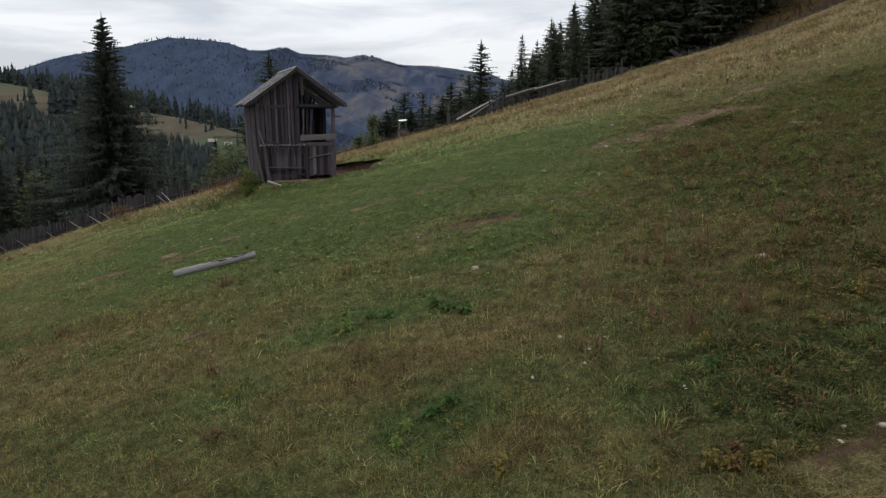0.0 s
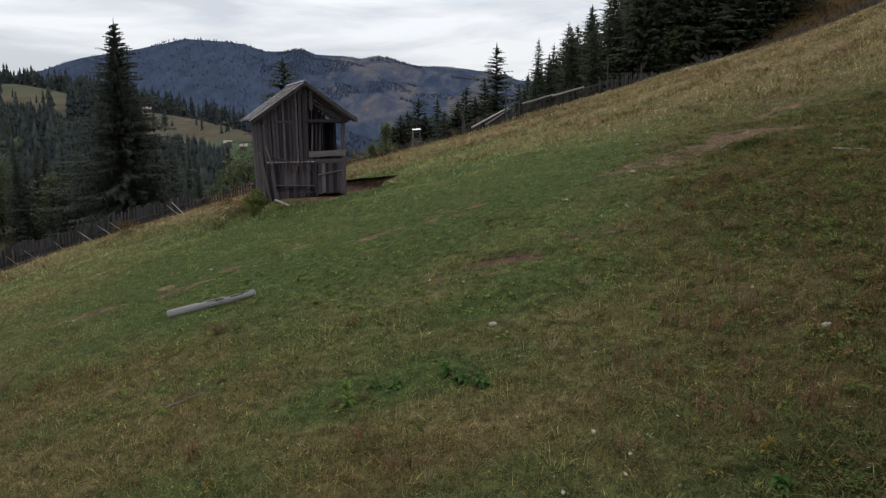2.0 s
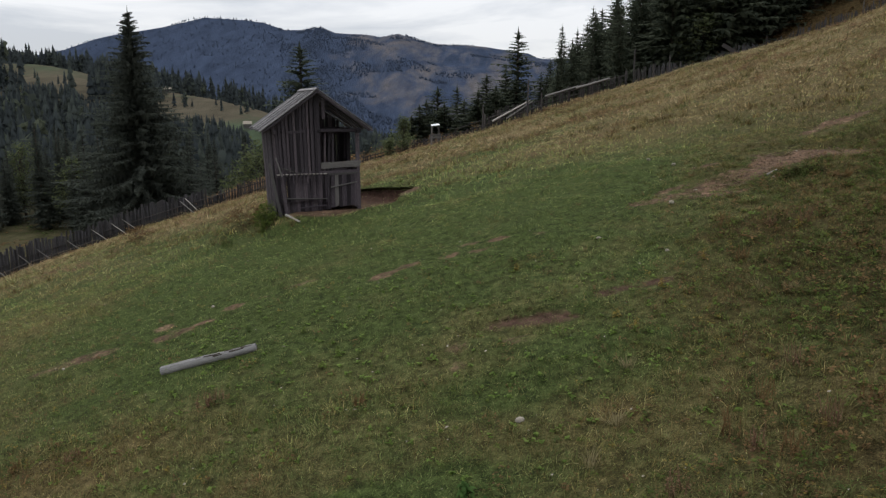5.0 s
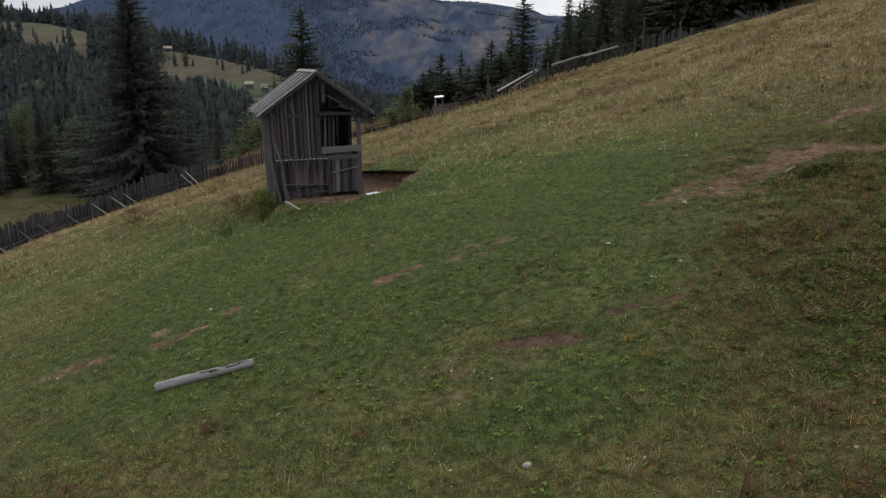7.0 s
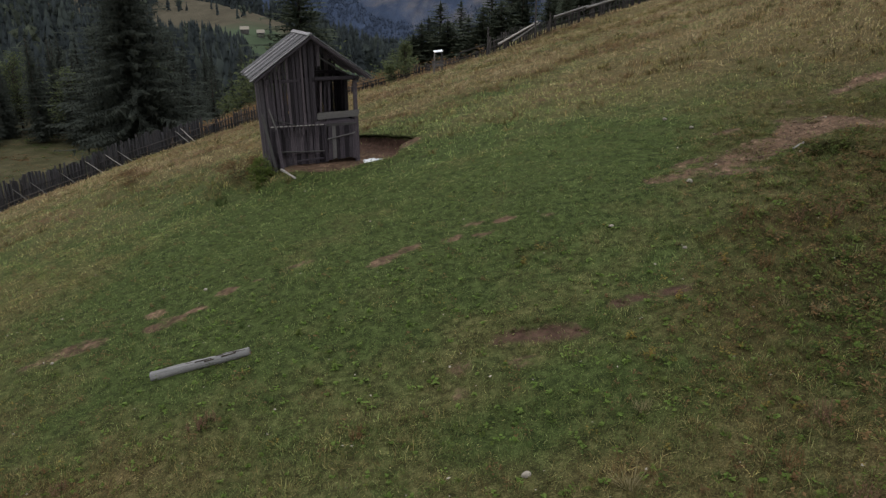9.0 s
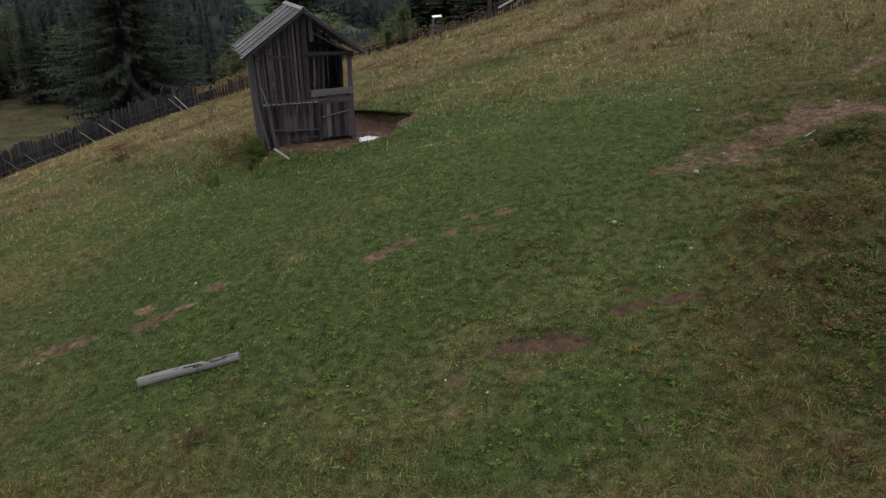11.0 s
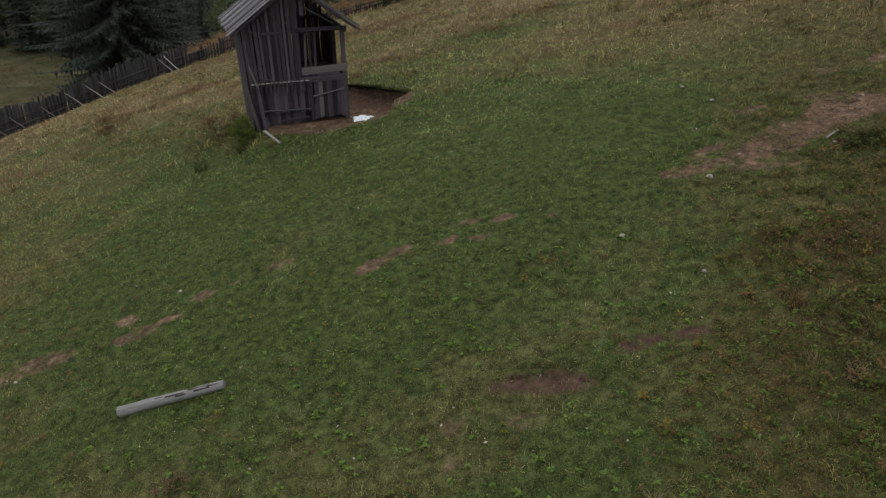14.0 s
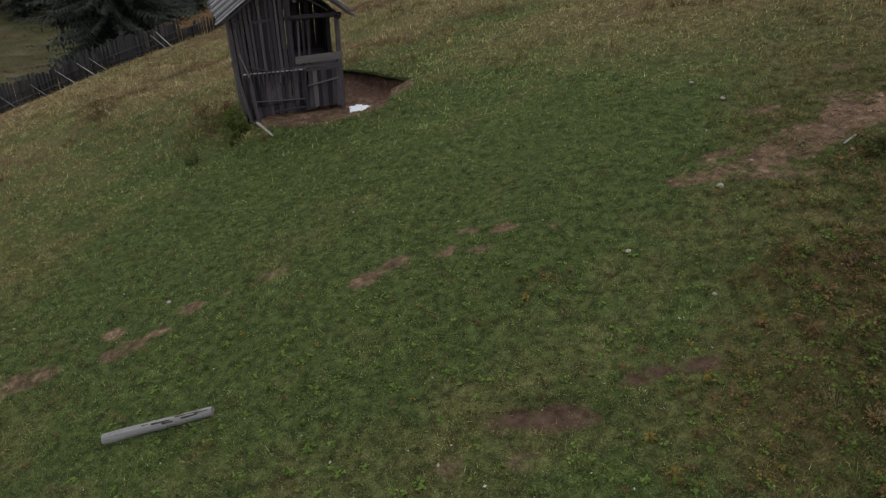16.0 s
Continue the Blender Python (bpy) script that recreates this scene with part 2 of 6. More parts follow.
OLD_WOOD = make_wood("old_board", (0.024, 0.020, 0.0235), (0.064, 0.053, 0.060), (0.25, 0.222, 0.232), spread=1.3)
ROOF_WOOD = make_wood("roof_board", (0.040, 0.038, 0.039), (0.21, 0.203, 0.206), (0.55, 0.54, 0.54), spread=1.5)
GREY_WOOD = make_wood("grey_board", (0.05, 0.046, 0.043), (0.13, 0.122, 0.115), (0.24, 0.228, 0.22))
PALE_WOOD = make_wood("pale_pole", (0.13, 0.12, 0.11), (0.28, 0.265, 0.245), (0.42, 0.40, 0.38))
LOG_WOOD = make_wood("weathered_log", (0.085, 0.080, 0.075), (0.235, 0.227, 0.217), (0.38, 0.37, 0.355), (14, 14, 1.0), 0.1)
FENCE_WOOD = make_wood("fence_wood", (0.026, 0.023, 0.022), (0.075, 0.068, 0.064), (0.20, 0.186, 0.175))
# darker copy of the fence wood; on the upper right it holds tree shade
DARK_FENCE = make_wood("dark_shaded_fence_wood", (0.018, 0.017, 0.018), (0.052, 0.049, 0.050), (0.13, 0.124, 0.122))
STONE = make_stone_look("pale_stone", (0.19, 0.165, 0.13), (0.36, 0.32, 0.26))
WHITE_PAINT = make_stone_look("white_sheet", (0.70, 0.71, 0.72), (0.84, 0.85, 0.86))
# air haze over the mountain is put into both of these blue-grey colours
FAR = make_far("hazed_mountain_woods", (0.030, 0.040, 0.063), (0.132, 0.124, 0.128), 0.035)
HILL = make_far("far_pasture", (0.050, 0.066, 0.040), (0.112, 0.098, 0.070), 0.03)


# ---- small builders ----
def mesh_from(name, verts, faces, material, attrs=(), smooth=False):
    """A mesh from numpy arrays; faces all have the same number of corners."""
    verts = np.asarray(verts, dtype=np.float32)
    faces = np.asarray(faces, dtype=np.int32)
    me = bpy.data.meshes.new(name)
    k = faces.shape[1]
    me.vertices.add(len(verts))
    me.vertices.foreach_set("co", verts.ravel())
    me.loops.add(faces.size)
    me.loops.foreach_set("vertex_index", faces.ravel())
    me.polygons.add(len(faces))
    me.polygons.foreach_set("loop_start", np.arange(len(faces), dtype=np.int32) * k)
    me.polygons.foreach_set("loop_total", np.full(len(faces), k, dtype=np.int32))
    if smooth:
        me.polygons.foreach_set("use_smooth", np.ones(len(faces), dtype=bool))
    for key, values in attrs:
        a = me.attributes.new(key, "FLOAT", "POINT")
        a.data.foreach_set("value", np.asarray(values, dtype=np.float32))
    me.materials.append(material)
    me.update(calc_edges=True)
    me.validate()
    return me


def part(name, bm, material, parent, label=""):
    """One mesh object under a thing or a part. bm: a bmesh, or a mesh that is shared."""
    if isinstance(bm, bmesh.types.BMesh):
        me = bpy.data.meshes.new(name)
        bm.to_mesh(me)
        bm.free()
        me.materials.append(material)
    else:
        me = bm
    ob = new(name, me)
    ob.parent = parent
    return tagged(ob, label)


def holder(name, m, label, category, group=""):
    ob = new(name)
    ob.matrix_world = m
    ob.empty_display_size = 0.2
    return tagged(ob, label, category, group)


def plank_mesh(name, material, seed, bend=0.012, ragged=0.03):
    """A board 1 long in z, 1 wide in x, 1 thick in y, base at the origin's height, with chipped edges."""
    rng = random.Random(seed)
    bm = bmesh.new()
    rings = []
    for i in range(5):
        h = i / 4
        ring = []
        for sx, sy in ((-1, -1), (-0.86, -1.0), (0.86, -1.0), (1, -1), (1, 1), (-1, 1)):
            x = 0.5 * sx + rng.uniform(-1, 1) * 0.05 + bend * 4 * math.sin(h * 3 + seed)
            y = 0.5 * sy * (0.86 if abs(sx) == 1 and sy < 0 else 1.0)
            z = h + (rng.uniform(-ragged, ragged) if i in (0, 4) else 0)
            ring.append(bm.verts.new((x, y, z)))
        rings.append(ring)
    for a, b in zip(rings, rings[1:]):
        for i in range(6):
            j = (i + 1) % 6
            bm.faces.new((a[i], a[j], b[j], b[i]))
    bm.faces.new(rings[0][::-1])
    bm.faces.new(rings[-1])
    bmesh.ops.recalc_face_normals(bm, faces=bm.faces)
    me = bpy.data.meshes.new(name)
    bm.to_mesh(me)
    bm.free()
    me.materials.append(material)
    return me


def pole_mesh(name, material, seed, sides=8, taper=0.75, wobble=0.12, rings=6):
    """A rough pole of radius 1 and length 1 along z."""
    rng = random.Random(seed)
    bm = bmesh.new()
    rows = []
    ox = oy = 0.0
    for i in range(rings):
        h = i / (rings - 1)
        r = 1 + (taper - 1) * h
        ox += rng.uniform(-wobble, wobble)
        oy += rng.uniform(-wobble, wobble)
        rows.append([bm.verts.new((ox + r * math.cos(2 * math.pi * k / sides) * rng.uniform(0.92, 1.08),
                                   oy + r * math.sin(2 * math.pi * k / sides) * rng.uniform(0.92, 1.08), h)) for k in range(sides)])
    for a, b in zip(rows, rows[1:]):
        for k in range(sides):
            f = bm.faces.new((a[k], a[(k + 1) % sides], b[(k + 1) % sides], b[k]))
            f.smooth = True
    bm.faces.new(rows[0][::-1])
    bm.faces.new(rows[-1])
    bmesh.ops.recalc_face_normals(bm, faces=bm.faces)
    me = bpy.data.meshes.new(name)
    bm.to_mesh(me)
    bm.free()
    me.materials.append(material)
    return me


def span(a, b, width, thick, face=(0, -1, 0)):
    """The pose and scale that lay a unit board or pole from a to b, its wide side towards face."""
    a, b = Vector(a), Vector(b)
    z = b - a
    length = z.length
    z.normalize()
    y = -Vector(face)
    x = y.cross(z).normalized()
    y = z.cross(x)
    m = Matrix((x, y, z)).transposed().to_4x4()
    return Matrix.Translation(a) @ m @ Matrix.Diagonal((width, thick, length, 1))


def stretched(name, mesh, parent, m, label=""):
    ob = new(name, mesh)
    ob.parent = parent
    ob.matrix_local = m
    return tagged(ob, label)


# ---- the lie of the land ----
SLOPE = (-4.2743, 0.1678, 0.1201, -0.1138, 0.2767, -0.0379, 0.3258, 0.2177, -0.1957, -0.0994)


def smooth(a, b, v):
    t = np.clip((v - a) / (b - a), 0.0, 1.0)
    return t * t * (3 - 2 * t)


def slope(x, y):
    """The meadow, as a smooth bent plane."""
    xc, yc = np.clip(x, -38.0, 42.0), np.clip(y, -4.0, 64.0)
    c = SLOPE
    z = (c[0] + c[1] * xc + c[2] * yc + (c[3] * xc * xc + c[4] * xc * yc + c[5] * yc * yc) / 100
         + (c[6] * xc ** 3 + c[7] * xc * xc * yc + c[8] * xc * yc * yc + c[9] * yc ** 3) / 1e4)
    z = z + 0.30 * np.minimum(x + 38.0, 0) + 0.25 * np.maximum(x - 42.0, 0) + 0.08 * np.minimum(y + 4.0, 0)
    return z


def wavy(x, y, scale, seed=0.0):
    """Cheap rolling noise in -1..1, the same for arrays and numbers."""
    s = np.sin(x / scale + 1.7 * seed) * np.cos(y / scale * 1.13 + seed)
    s = s + 0.6 * np.sin(x / scale * 2.1 - y / scale * 1.7 + 2.3 * seed)
    s = s + 0.4 * np.cos(x / scale * 3.7 + y / scale * 4.3 - seed)
    return s / 2.0


RIDGE_K = np.array([-1.4, -0.80, -0.607, -0.548, -0.532, -0.492, -0.434, -0.407, -0.376, -0.338, -0.299, -0.277, -0.262, -0.246, -0.223, -0.212, -0.193, -0.154, -0.132, -0.108, -0.101, -0.078, -0.055, -0.013, 0.03, 0.068, 0.08, 0.14, 0.3, 1.4])
RIDGE_E = np.array([0.05, 0.060, 0.062, 0.079, 0.084, 0.094, 0.099, 0.105, 0.1095, 0.110, 0.107, 0.1005, 0.0945, 0.093, 0.099, 0.0997, 0.0915, 0.090, 0.0863, 0.0915, 0.0885, 0.0818, 0.0762, 0.0760, 0.070, 0.0653, 0.060, 0.055, 0.05, 0.05])
HILL_K = np.array([-1.4, -0.80, -0.613, -0.582, -0.551, -0.521, -0.475, -0.429, -0.382, -0.336, -0.305, -0.275, -0.244, -0.2, -0.1, 0.1, 1.4])
HILL_Z = np.array([50.0, 42.0, 33.6, 32.5, 27.0, 22.0, 17.0, 12.0, 8.0, 1.9, -3.7, -10.8, -18.5, -32.0, -55.0, -66.0, -66.0])


def land(x, y):
    """The height of the ground anywhere."""
    x, y = np.asarray(x, float), np.asarray(y, float)
    near = slope(x, y)
    k = x / np.maximum(y, 40.0)
    r = np.hypot(x, y)
    fall = np.where(x < 8, 0.34, np.maximum(0.34 - 0.012 * (x - 8), 0.0))
    edge = 64.0 + 0.06 * np.abs(x) + 5.0 * smooth(-2, 6, x) * (1 - smooth(14, 20, x)) + 16.0 * np.exp(-((x + 20.0) / 6.5) ** 2)
    near = near + 0.55 * smooth(61.5, 68, y) * smooth(-3, 6, x) * (1 - smooth(20, 30, x))
    near = near - fall * np.maximum(y - edge, 0) * smooth(0, 10, y - edge)
    near = near + 0.34 * smooth(23, 33, x) * np.clip(y - 71.5 - 0.03 * x, 0, 26)
    near = near + 0.10 * wavy(x, y, 5.5, 1.0) * smooth(6, 14, r) + 0.065 * wavy(x, y, 1.3, 2.0) + 0.022 * wavy(0.8 * x + 0.6 * y, 0.8 * y - 0.6 * x, 0.6, 5.0)
    near = near - 0.45 * smooth(66.5, 69.5, y) * (1 - smooth(73, 78, y)) * smooth(12, 17, x) * (1 - smooth(44, 60, x))
    side = smooth(-0.02, 0.16, k)
    hill = np.interp(k, HILL_K, HILL_Z)
    left = -36.0 + (hill + 36.0) * smooth(230, 660, y) - 0.16 * np.maximum(y - 700.0, 0) * smooth(700, 760, y)
    left = np.maximum(left, -75.0) + 3.0 * wavy(x, y, 60.0, 3.0) * smooth(200, 400, y)
    right = slope(np.clip(x, -38, 150), y) - 0.06 * np.maximum(y - 120, 0)
    far = left * (1 - side) + np.maximum(right, -75) * side
    # the mountain across the valley
    top = (np.interp(k, RIDGE_K, RIDGE_E) - 0.0015) * 2100.0
    top = top + 1.6 * wavy(x, y, 37.0, 5.0) + 2.0 * wavy(x, y, 110.0, 6.0)
    rise = smooth(820, 2100, y) - 0.35 * smooth(2100, 3200, y)
    ribs = 16.0 * wavy(x, y, 170.0, 7.0) * smooth(900, 1300, y) * (1 - smooth(1800, 2080, y))
    far = np.where(y > 820, far + (top - far) * rise + ribs, far)
    blend = smooth(84, 190, r) * smooth(20, 80, y + 0.8 * np.maximum(-x - 38, 0))
    z = near * (1 - blend) + far * blend
    return z


def hummocks(x, y):
    """Small uneven mounds under rank growth."""
    return 0.075 * wavy(x, y, 0.42, 3.0) + 0.05 * wavy(0.7 * x - 0.7 * y, 0.7 * x + 0.7 * y, 0.27, 8.0)


HUT = Matrix.Translation((-4.9, 32.85, -2.4)) @ pose(0, 0, 0, 0, 0, 23.3)


def in_hut(x, y):
    """Plan coordinates along the shed's front and into it."""
    dx, dy = x + 4.9, y - 32.85
    c, s = math.cos(radians(23.3)), math.sin(radians(23.3))
    return dx * c + dy * s, -dx * s + dy * c


def ground(x, y):
    """The height of the ground with the levelled yard and the bank dug beside the shed."""
    x, y = np.asarray(x, float), np.asarray(y, float)
    z = land(x, y)
    u, v = in_hut(x, y)
    z = z + 0.06 * np.exp(-((u - 1.9) ** 2 + (v - 3.3) ** 2) / 4.0) + 0.02 * np.exp(-((u - 2.9) ** 2 + (v - 0.4) ** 2) / 1.6) - 0.04 * np.exp(-((u - 1.0) ** 2 + (v + 2.6) ** 2) / 3.0)
    bank = (u - 1.0) * 0.941 + (v - 2.5) * 0.338 + 0.05 * wavy(x, y, 0.6, 9.0)
    face = 0.32 * np.clip((bank + 0.55) / 0.65, 0, 1) ** 1.6 + 0.68 * smooth(0.10, 0.24, bank)
    corner = smooth(0.9, 1.7, u)
    inside = smooth(-4.3, -3.4, u) * smooth(-2.3 + 1.85 * corner, -1.1 + 1.15 * corner, v) * (1 - face) * (1 - smooth(3.4, 3.7, v))
    floor = -2.50 + 0.03 * wavy(x, y, 0.6, 3.0) + 0.06 * np.maximum(u, 0)
    z = z * (1 - inside) + np.minimum(floor, z + 0.35) * inside
    z = z + 0.13 * np.exp(-((v + 1.75) / 0.5) ** 2) * smooth(-1.2, -0.2, u) * (1 - smooth(1.3, 2.2, u))
    # the scooped bench above the trampled earth
    scoop = np.clip(blob(x, y, 12.6, 25.6, 2.8, 0.75, 12) * 3, 0, 1)
    z = z - 0.40 * scoop
    z = z + zone_rank(x, y) * hummocks(x, y)
    z = z - 0.11 * smooth(0.02, 0.22, blob(x, y, 1.0, 16.62, 1.5, 0.55, -3)) * (0.8 + 0.3 * wavy(x, y, 0.3, 1.0))
    # a hummock on the lower slope
    z = z + 0.28 * np.exp(-((x + 10.3) ** 2 + (y - 33.6) ** 2) / 1.2) + 0.22 * np.exp(-(((x + 18.0) / 1.3) ** 2 + ((y - 40.0) / 0.9) ** 2))
    return z


def height(x, y):
    return float(ground(x, y))


# ---- zones of the meadow ----
def blob(x, y, cx, cy, rx, ry, turn=0.0):
    """1 in the middle of an oval, 0 at its edge and negative past it."""
    c, s = math.cos(radians(turn)), math.sin(radians(turn))
    dx, dy = x - cx, y - cy
    return 1 - np.sqrt(((dx * c + dy * s) / rx) ** 2 + ((-dx * s + dy * c) / ry) ** 2)


def spots(x, y, ovals):
    """The strongest of several ovals: centre x, y, half sizes, turn, strength."""
    best = 0.0
    for cx, cy, rx, ry, turn, a in ovals:
        best = np.maximum(best, a * smooth(0.0, 0.55, blob(x, y, cx, cy, rx, ry, turn)))
    return best


def zone_dry(x, y):
    d = 0.44 + 0.46 * smooth(24, 44, y + 0.25 * x) + 0.10 * smooth(8, 18, -x - 0.1 * (y - 20)) + 0.15 * (1 - smooth(11, 16, y))
    d = d + 0.22 * smooth(3, 14, x) * smooth(26, 33, y) - 0.14 * smooth(4, 11, -x) * (1 - smooth(34, 50, y)) * smooth(14, 20, y)
    d = d - spots(x, y, [(-1.5, 25.5, 12.5, 10.5, 15, 0.34), (-3.5, 19.5, 7.0, 4.5, 10, 0.26), (-1.0, 11.6, 3.0, 1.0, 8, 0.50), (-0.1, 7.8, 0.9, 0.9, 0, 0.5), (3.2, 7.6, 1.7, 1.2, 0, 0.42), (5.4, 7.8, 1.5, 1.2, 0, 0.45),
                              (1.8, 14.6, 3.2, 1.6, 0, 0.22), (7.5, 14.5, 4.0, 2.5, 0, 0.25), (-3.0, 9.6, 1.0, 0.6, 0, 0.3), (-3.0, 38.5, 8.0, 7.0, 0, 0.20)])
    d = d + spots(x, y, [(0.2, 9.7, 2.6, 0.7, 12, 0.40), (0.6, 7.0, 0.8, 0.45, 20, 0.45), (-5.0, 11.2, 3.4, 1.6, 10, 0.30), (-6.5, 13.8, 3.0, 1.2, 10, 0.25), (2.0, 13.2, 0.5, 0.35, 0, 0.4), (-14.0, 24.0, 5.0, 4.0, 0, 0.2)])
    d = d + 0.30 * wavy(x * 0.55, y, 2.4, 6.0) * smooth(32, 40, y) * 1.5 + 0.16 * wavy(x, y, 1.6, 3.0)
    d = d + 0.30 * smooth(0.5, 7.0, x - 0.15 * (y - 12)) * (1 - smooth(20, 32, y)) - 0.08 * spots(x, y, [(6.5, 16.5, 6.5, 4.5, 10, 1.0), (4.8, 8.5, 3.4, 3.4, 0, 0.8)])
    return np.clip(d, 0, 1)


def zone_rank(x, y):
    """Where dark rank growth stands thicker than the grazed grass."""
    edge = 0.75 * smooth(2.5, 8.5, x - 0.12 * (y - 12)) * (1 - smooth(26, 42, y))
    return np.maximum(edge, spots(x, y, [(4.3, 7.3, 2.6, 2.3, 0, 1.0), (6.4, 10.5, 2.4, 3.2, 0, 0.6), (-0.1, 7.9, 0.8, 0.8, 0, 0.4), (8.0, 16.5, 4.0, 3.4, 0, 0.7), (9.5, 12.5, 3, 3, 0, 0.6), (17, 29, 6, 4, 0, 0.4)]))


def zone_weed(x, y):
    w = spots(x, y, [(7.5, 16.5, 6.5, 4.2, 10, 0.66), (6.2, 19.4, 2.6, 1.0, 5, 0.85), (4.2, 14.8, 2.4, 1.4, 0, 0.45), (4.2, 10.4, 3.2, 2.2, 0, 0.50), (5.0, 7.6, 2.6, 1.6, 0, 0.40), (7.3, 12.6, 2.0, 1.5, 0, 0.6), (-7.4, 14.2, 1.8, 0.7, 0, 0.5),
                     (1.0, 20.0, 1.3, 0.7, 10, 0.5), (-1.0, 9.8, 0.8, 0.5, 0, 0.5), (-5.0, 15.4, 0.8, 0.5, 0, 0.5), (12.5, 24.0, 3.0, 1.4, 20, 0.6), (-10.4, 32.4, 1.6, 0.9, 20, 0.55), (-18.0, 40.0, 1.6, 0.8, 0, 0.5)])
    w = np.maximum(w, 0.36 * smooth(1.5, 7.0, x - 0.15 * (y - 12)) * (1 - smooth(22, 34, y)) * (0.7 + 0.5 * wavy(x, y, 0.9, 3.0)))
    streak = wavy(x * 0.5, y, 1.9, 11.0) + 0.5 * wavy(x, y, 0.8, 12.0)
    w = np.maximum(w, smooth(34, 42, y) * (0.16 + 0.62 * smooth(0.15, 0.75, streak)))
    return np.clip(np.maximum(w, spots(x, y, [(-21, 72, 8, 9, 0, 1.0), (-14, 68, 6, 5, 0, 1.0), (-6, 69, 8, 4.5, 0, 1.0)])), 0, 1)


def zone_bare(x, y):
    b = 1.15 * spots(x, y, [(1.0, 16.76, 1.5, 0.5, -3, 0.56), (0.75, 16.05, 0.6, 0.6, 0, 0.44), (-0.36, 15.95, 0.5, 0.45, 10, 0.52), (-0.3, 15.3, 0.4, 0.3, 0, 0.46), (2.75, 17.4, 0.8, 0.3, 12, 0.5), (3.64, 17.5, 0.6, 0.28, 8, 0.5),
                            (-9.5, 19.7, 1.1, 0.55, 10, 0.6), (-10.2, 19.2, 0.8, 0.4, 10, 0.56), (-7.6, 20.2, 0.8, 0.4, 15, 0.54), (-6.45, 21.25, 0.5, 0.35, 20, 0.58), (-6.9, 20.6, 0.45, 0.3, 0, 0.52), (-8.1, 20.8, 0.5, 0.35, 0, 0.5), (-4.7, 22.0, 0.8, 0.32, 15, 0.58), (-5.6, 21.6, 0.4, 0.25, 0, 0.52),
                            (-2.45, 21.15, 0.7, 0.4, 35, 0.6), (-1.85, 21.65, 0.6, 0.35, 35, 0.6), (-0.8, 21.7, 0.5, 0.35, 0, 0.58), (-0.25, 22.4, 0.5, 0.32, 0, 0.6), (0.0, 21.6, 0.45, 0.28, 0, 0.62), (0.5, 22.2, 0.45, 0.28, 0, 0.57), (1.55, 21.95, 0.4, 0.26, 0, 0.57),
                            (4.55, 22.95, 0.75, 0.5, 0, 0.56), (5.9, 23.15, 1.4, 0.85, 10, 0.54), (5.4, 23.85, 0.8, 0.35, 15, 0.48), (6.5, 22.65, 0.9, 0.32, -8, 0.50), (7.2, 23.9, 1.7, 0.9, 25, 0.57), (8.6, 24.7, 1.5, 1.0, 30, 0.58), (8.7, 25.7, 0.9, 0.4, 10, 0.5), (9.7, 24.6, 1.8, 0.75, -50, 0.58), (6.9, 25.6, 0.6, 0.3, 0, 0.5),
                            (9.3, 27.2, 0.7, 0.32, 0, 0.54), (12.2, 28.2, 1.5, 0.5, 8, 0.60), (10.9, 27.6, 0.8, 0.35, 20, 0.5), (3.6, 5.85, 0.65, 0.4, 10, 0.55), (4.3, 6.2, 0.5, 0.3, 10, 0.5), (12.6, 25.6, 2.2, 0.6, 12, 0.74)])
    b = b * np.clip(1.0 + 0.35 * wavy(x, y, 1.1, 7.0) + 0.3 * wavy(0.8 * x + 0.6 * y, 0.8 * y - 0.6 * x, 0.47, 4.0), 0.3, 1.4) * (1 + 0.34 * smooth(4, 6, x))
    u, v = in_hut(x, y)
    bank = (u - 1.0) * 0.941 + (v - 2.5) * 0.338 + 0.05 * wavy(x, y, 0.6, 9.0)
    front = v + 1.45 - 0.55 * np.maximum(u - 1.2, 0) - 0.35 * np.maximum(-1.7 - u, 0)
    yard = smooth(-3.3, -2.7, u) * (1 - smooth(0.20, 0.26, bank)) * smooth(-0.3, 0.25, front) * (1 - smooth(3.6, 3.8, v))
    return np.maximum(b, yard)


def zone_dark_earth(x, y):
    """Freshly cut dark earth, shade put into its colour: shed bank and scooped bench."""
    u, v = in_hut(x, y)
    bank = (u - 1.0) * 0.941 + (v - 2.5) * 0.338 + 0.05 * wavy(x, y, 0.6, 9.0)
    d = smooth(-0.55, -0.15, bank) * (1 - smooth(0.3, 0.5, bank)) * smooth(-0.8, 0.2, v) * (1 - smooth(3.8, 4.2, v))
    d = np.maximum(d, 0.85 * smooth(-0.7, 0.3, v) * (1 - smooth(0.2, 0.4, bank)) * smooth(0.0, 0.3, u) * (1 - smooth(3.6, 4.0, v)) * smooth(-1.0, -0.5, bank + 0.3 * wavy(x, y, 0.5, 2.0)))
    d = np.maximum(d, 0.9 * spots(x, y, [(1.2, 16.8, 2.6, 1.0, -4, 1.0), (2.9, 17.3, 2.0, 0.9, 10, 1.0), (0.3, 15.8, 1.4, 0.9, 0, 0.5)]))
    d = np.maximum(d, np.clip(blob(x, y, 3.8, 6.0, 1.4, 0.9) * 3, 0, 1))
    return np.maximum(d, 0.9 * np.clip(blob(x, y, 12.8, 25.7, 2.6, 0.7, 12) * 3, 0, 1))


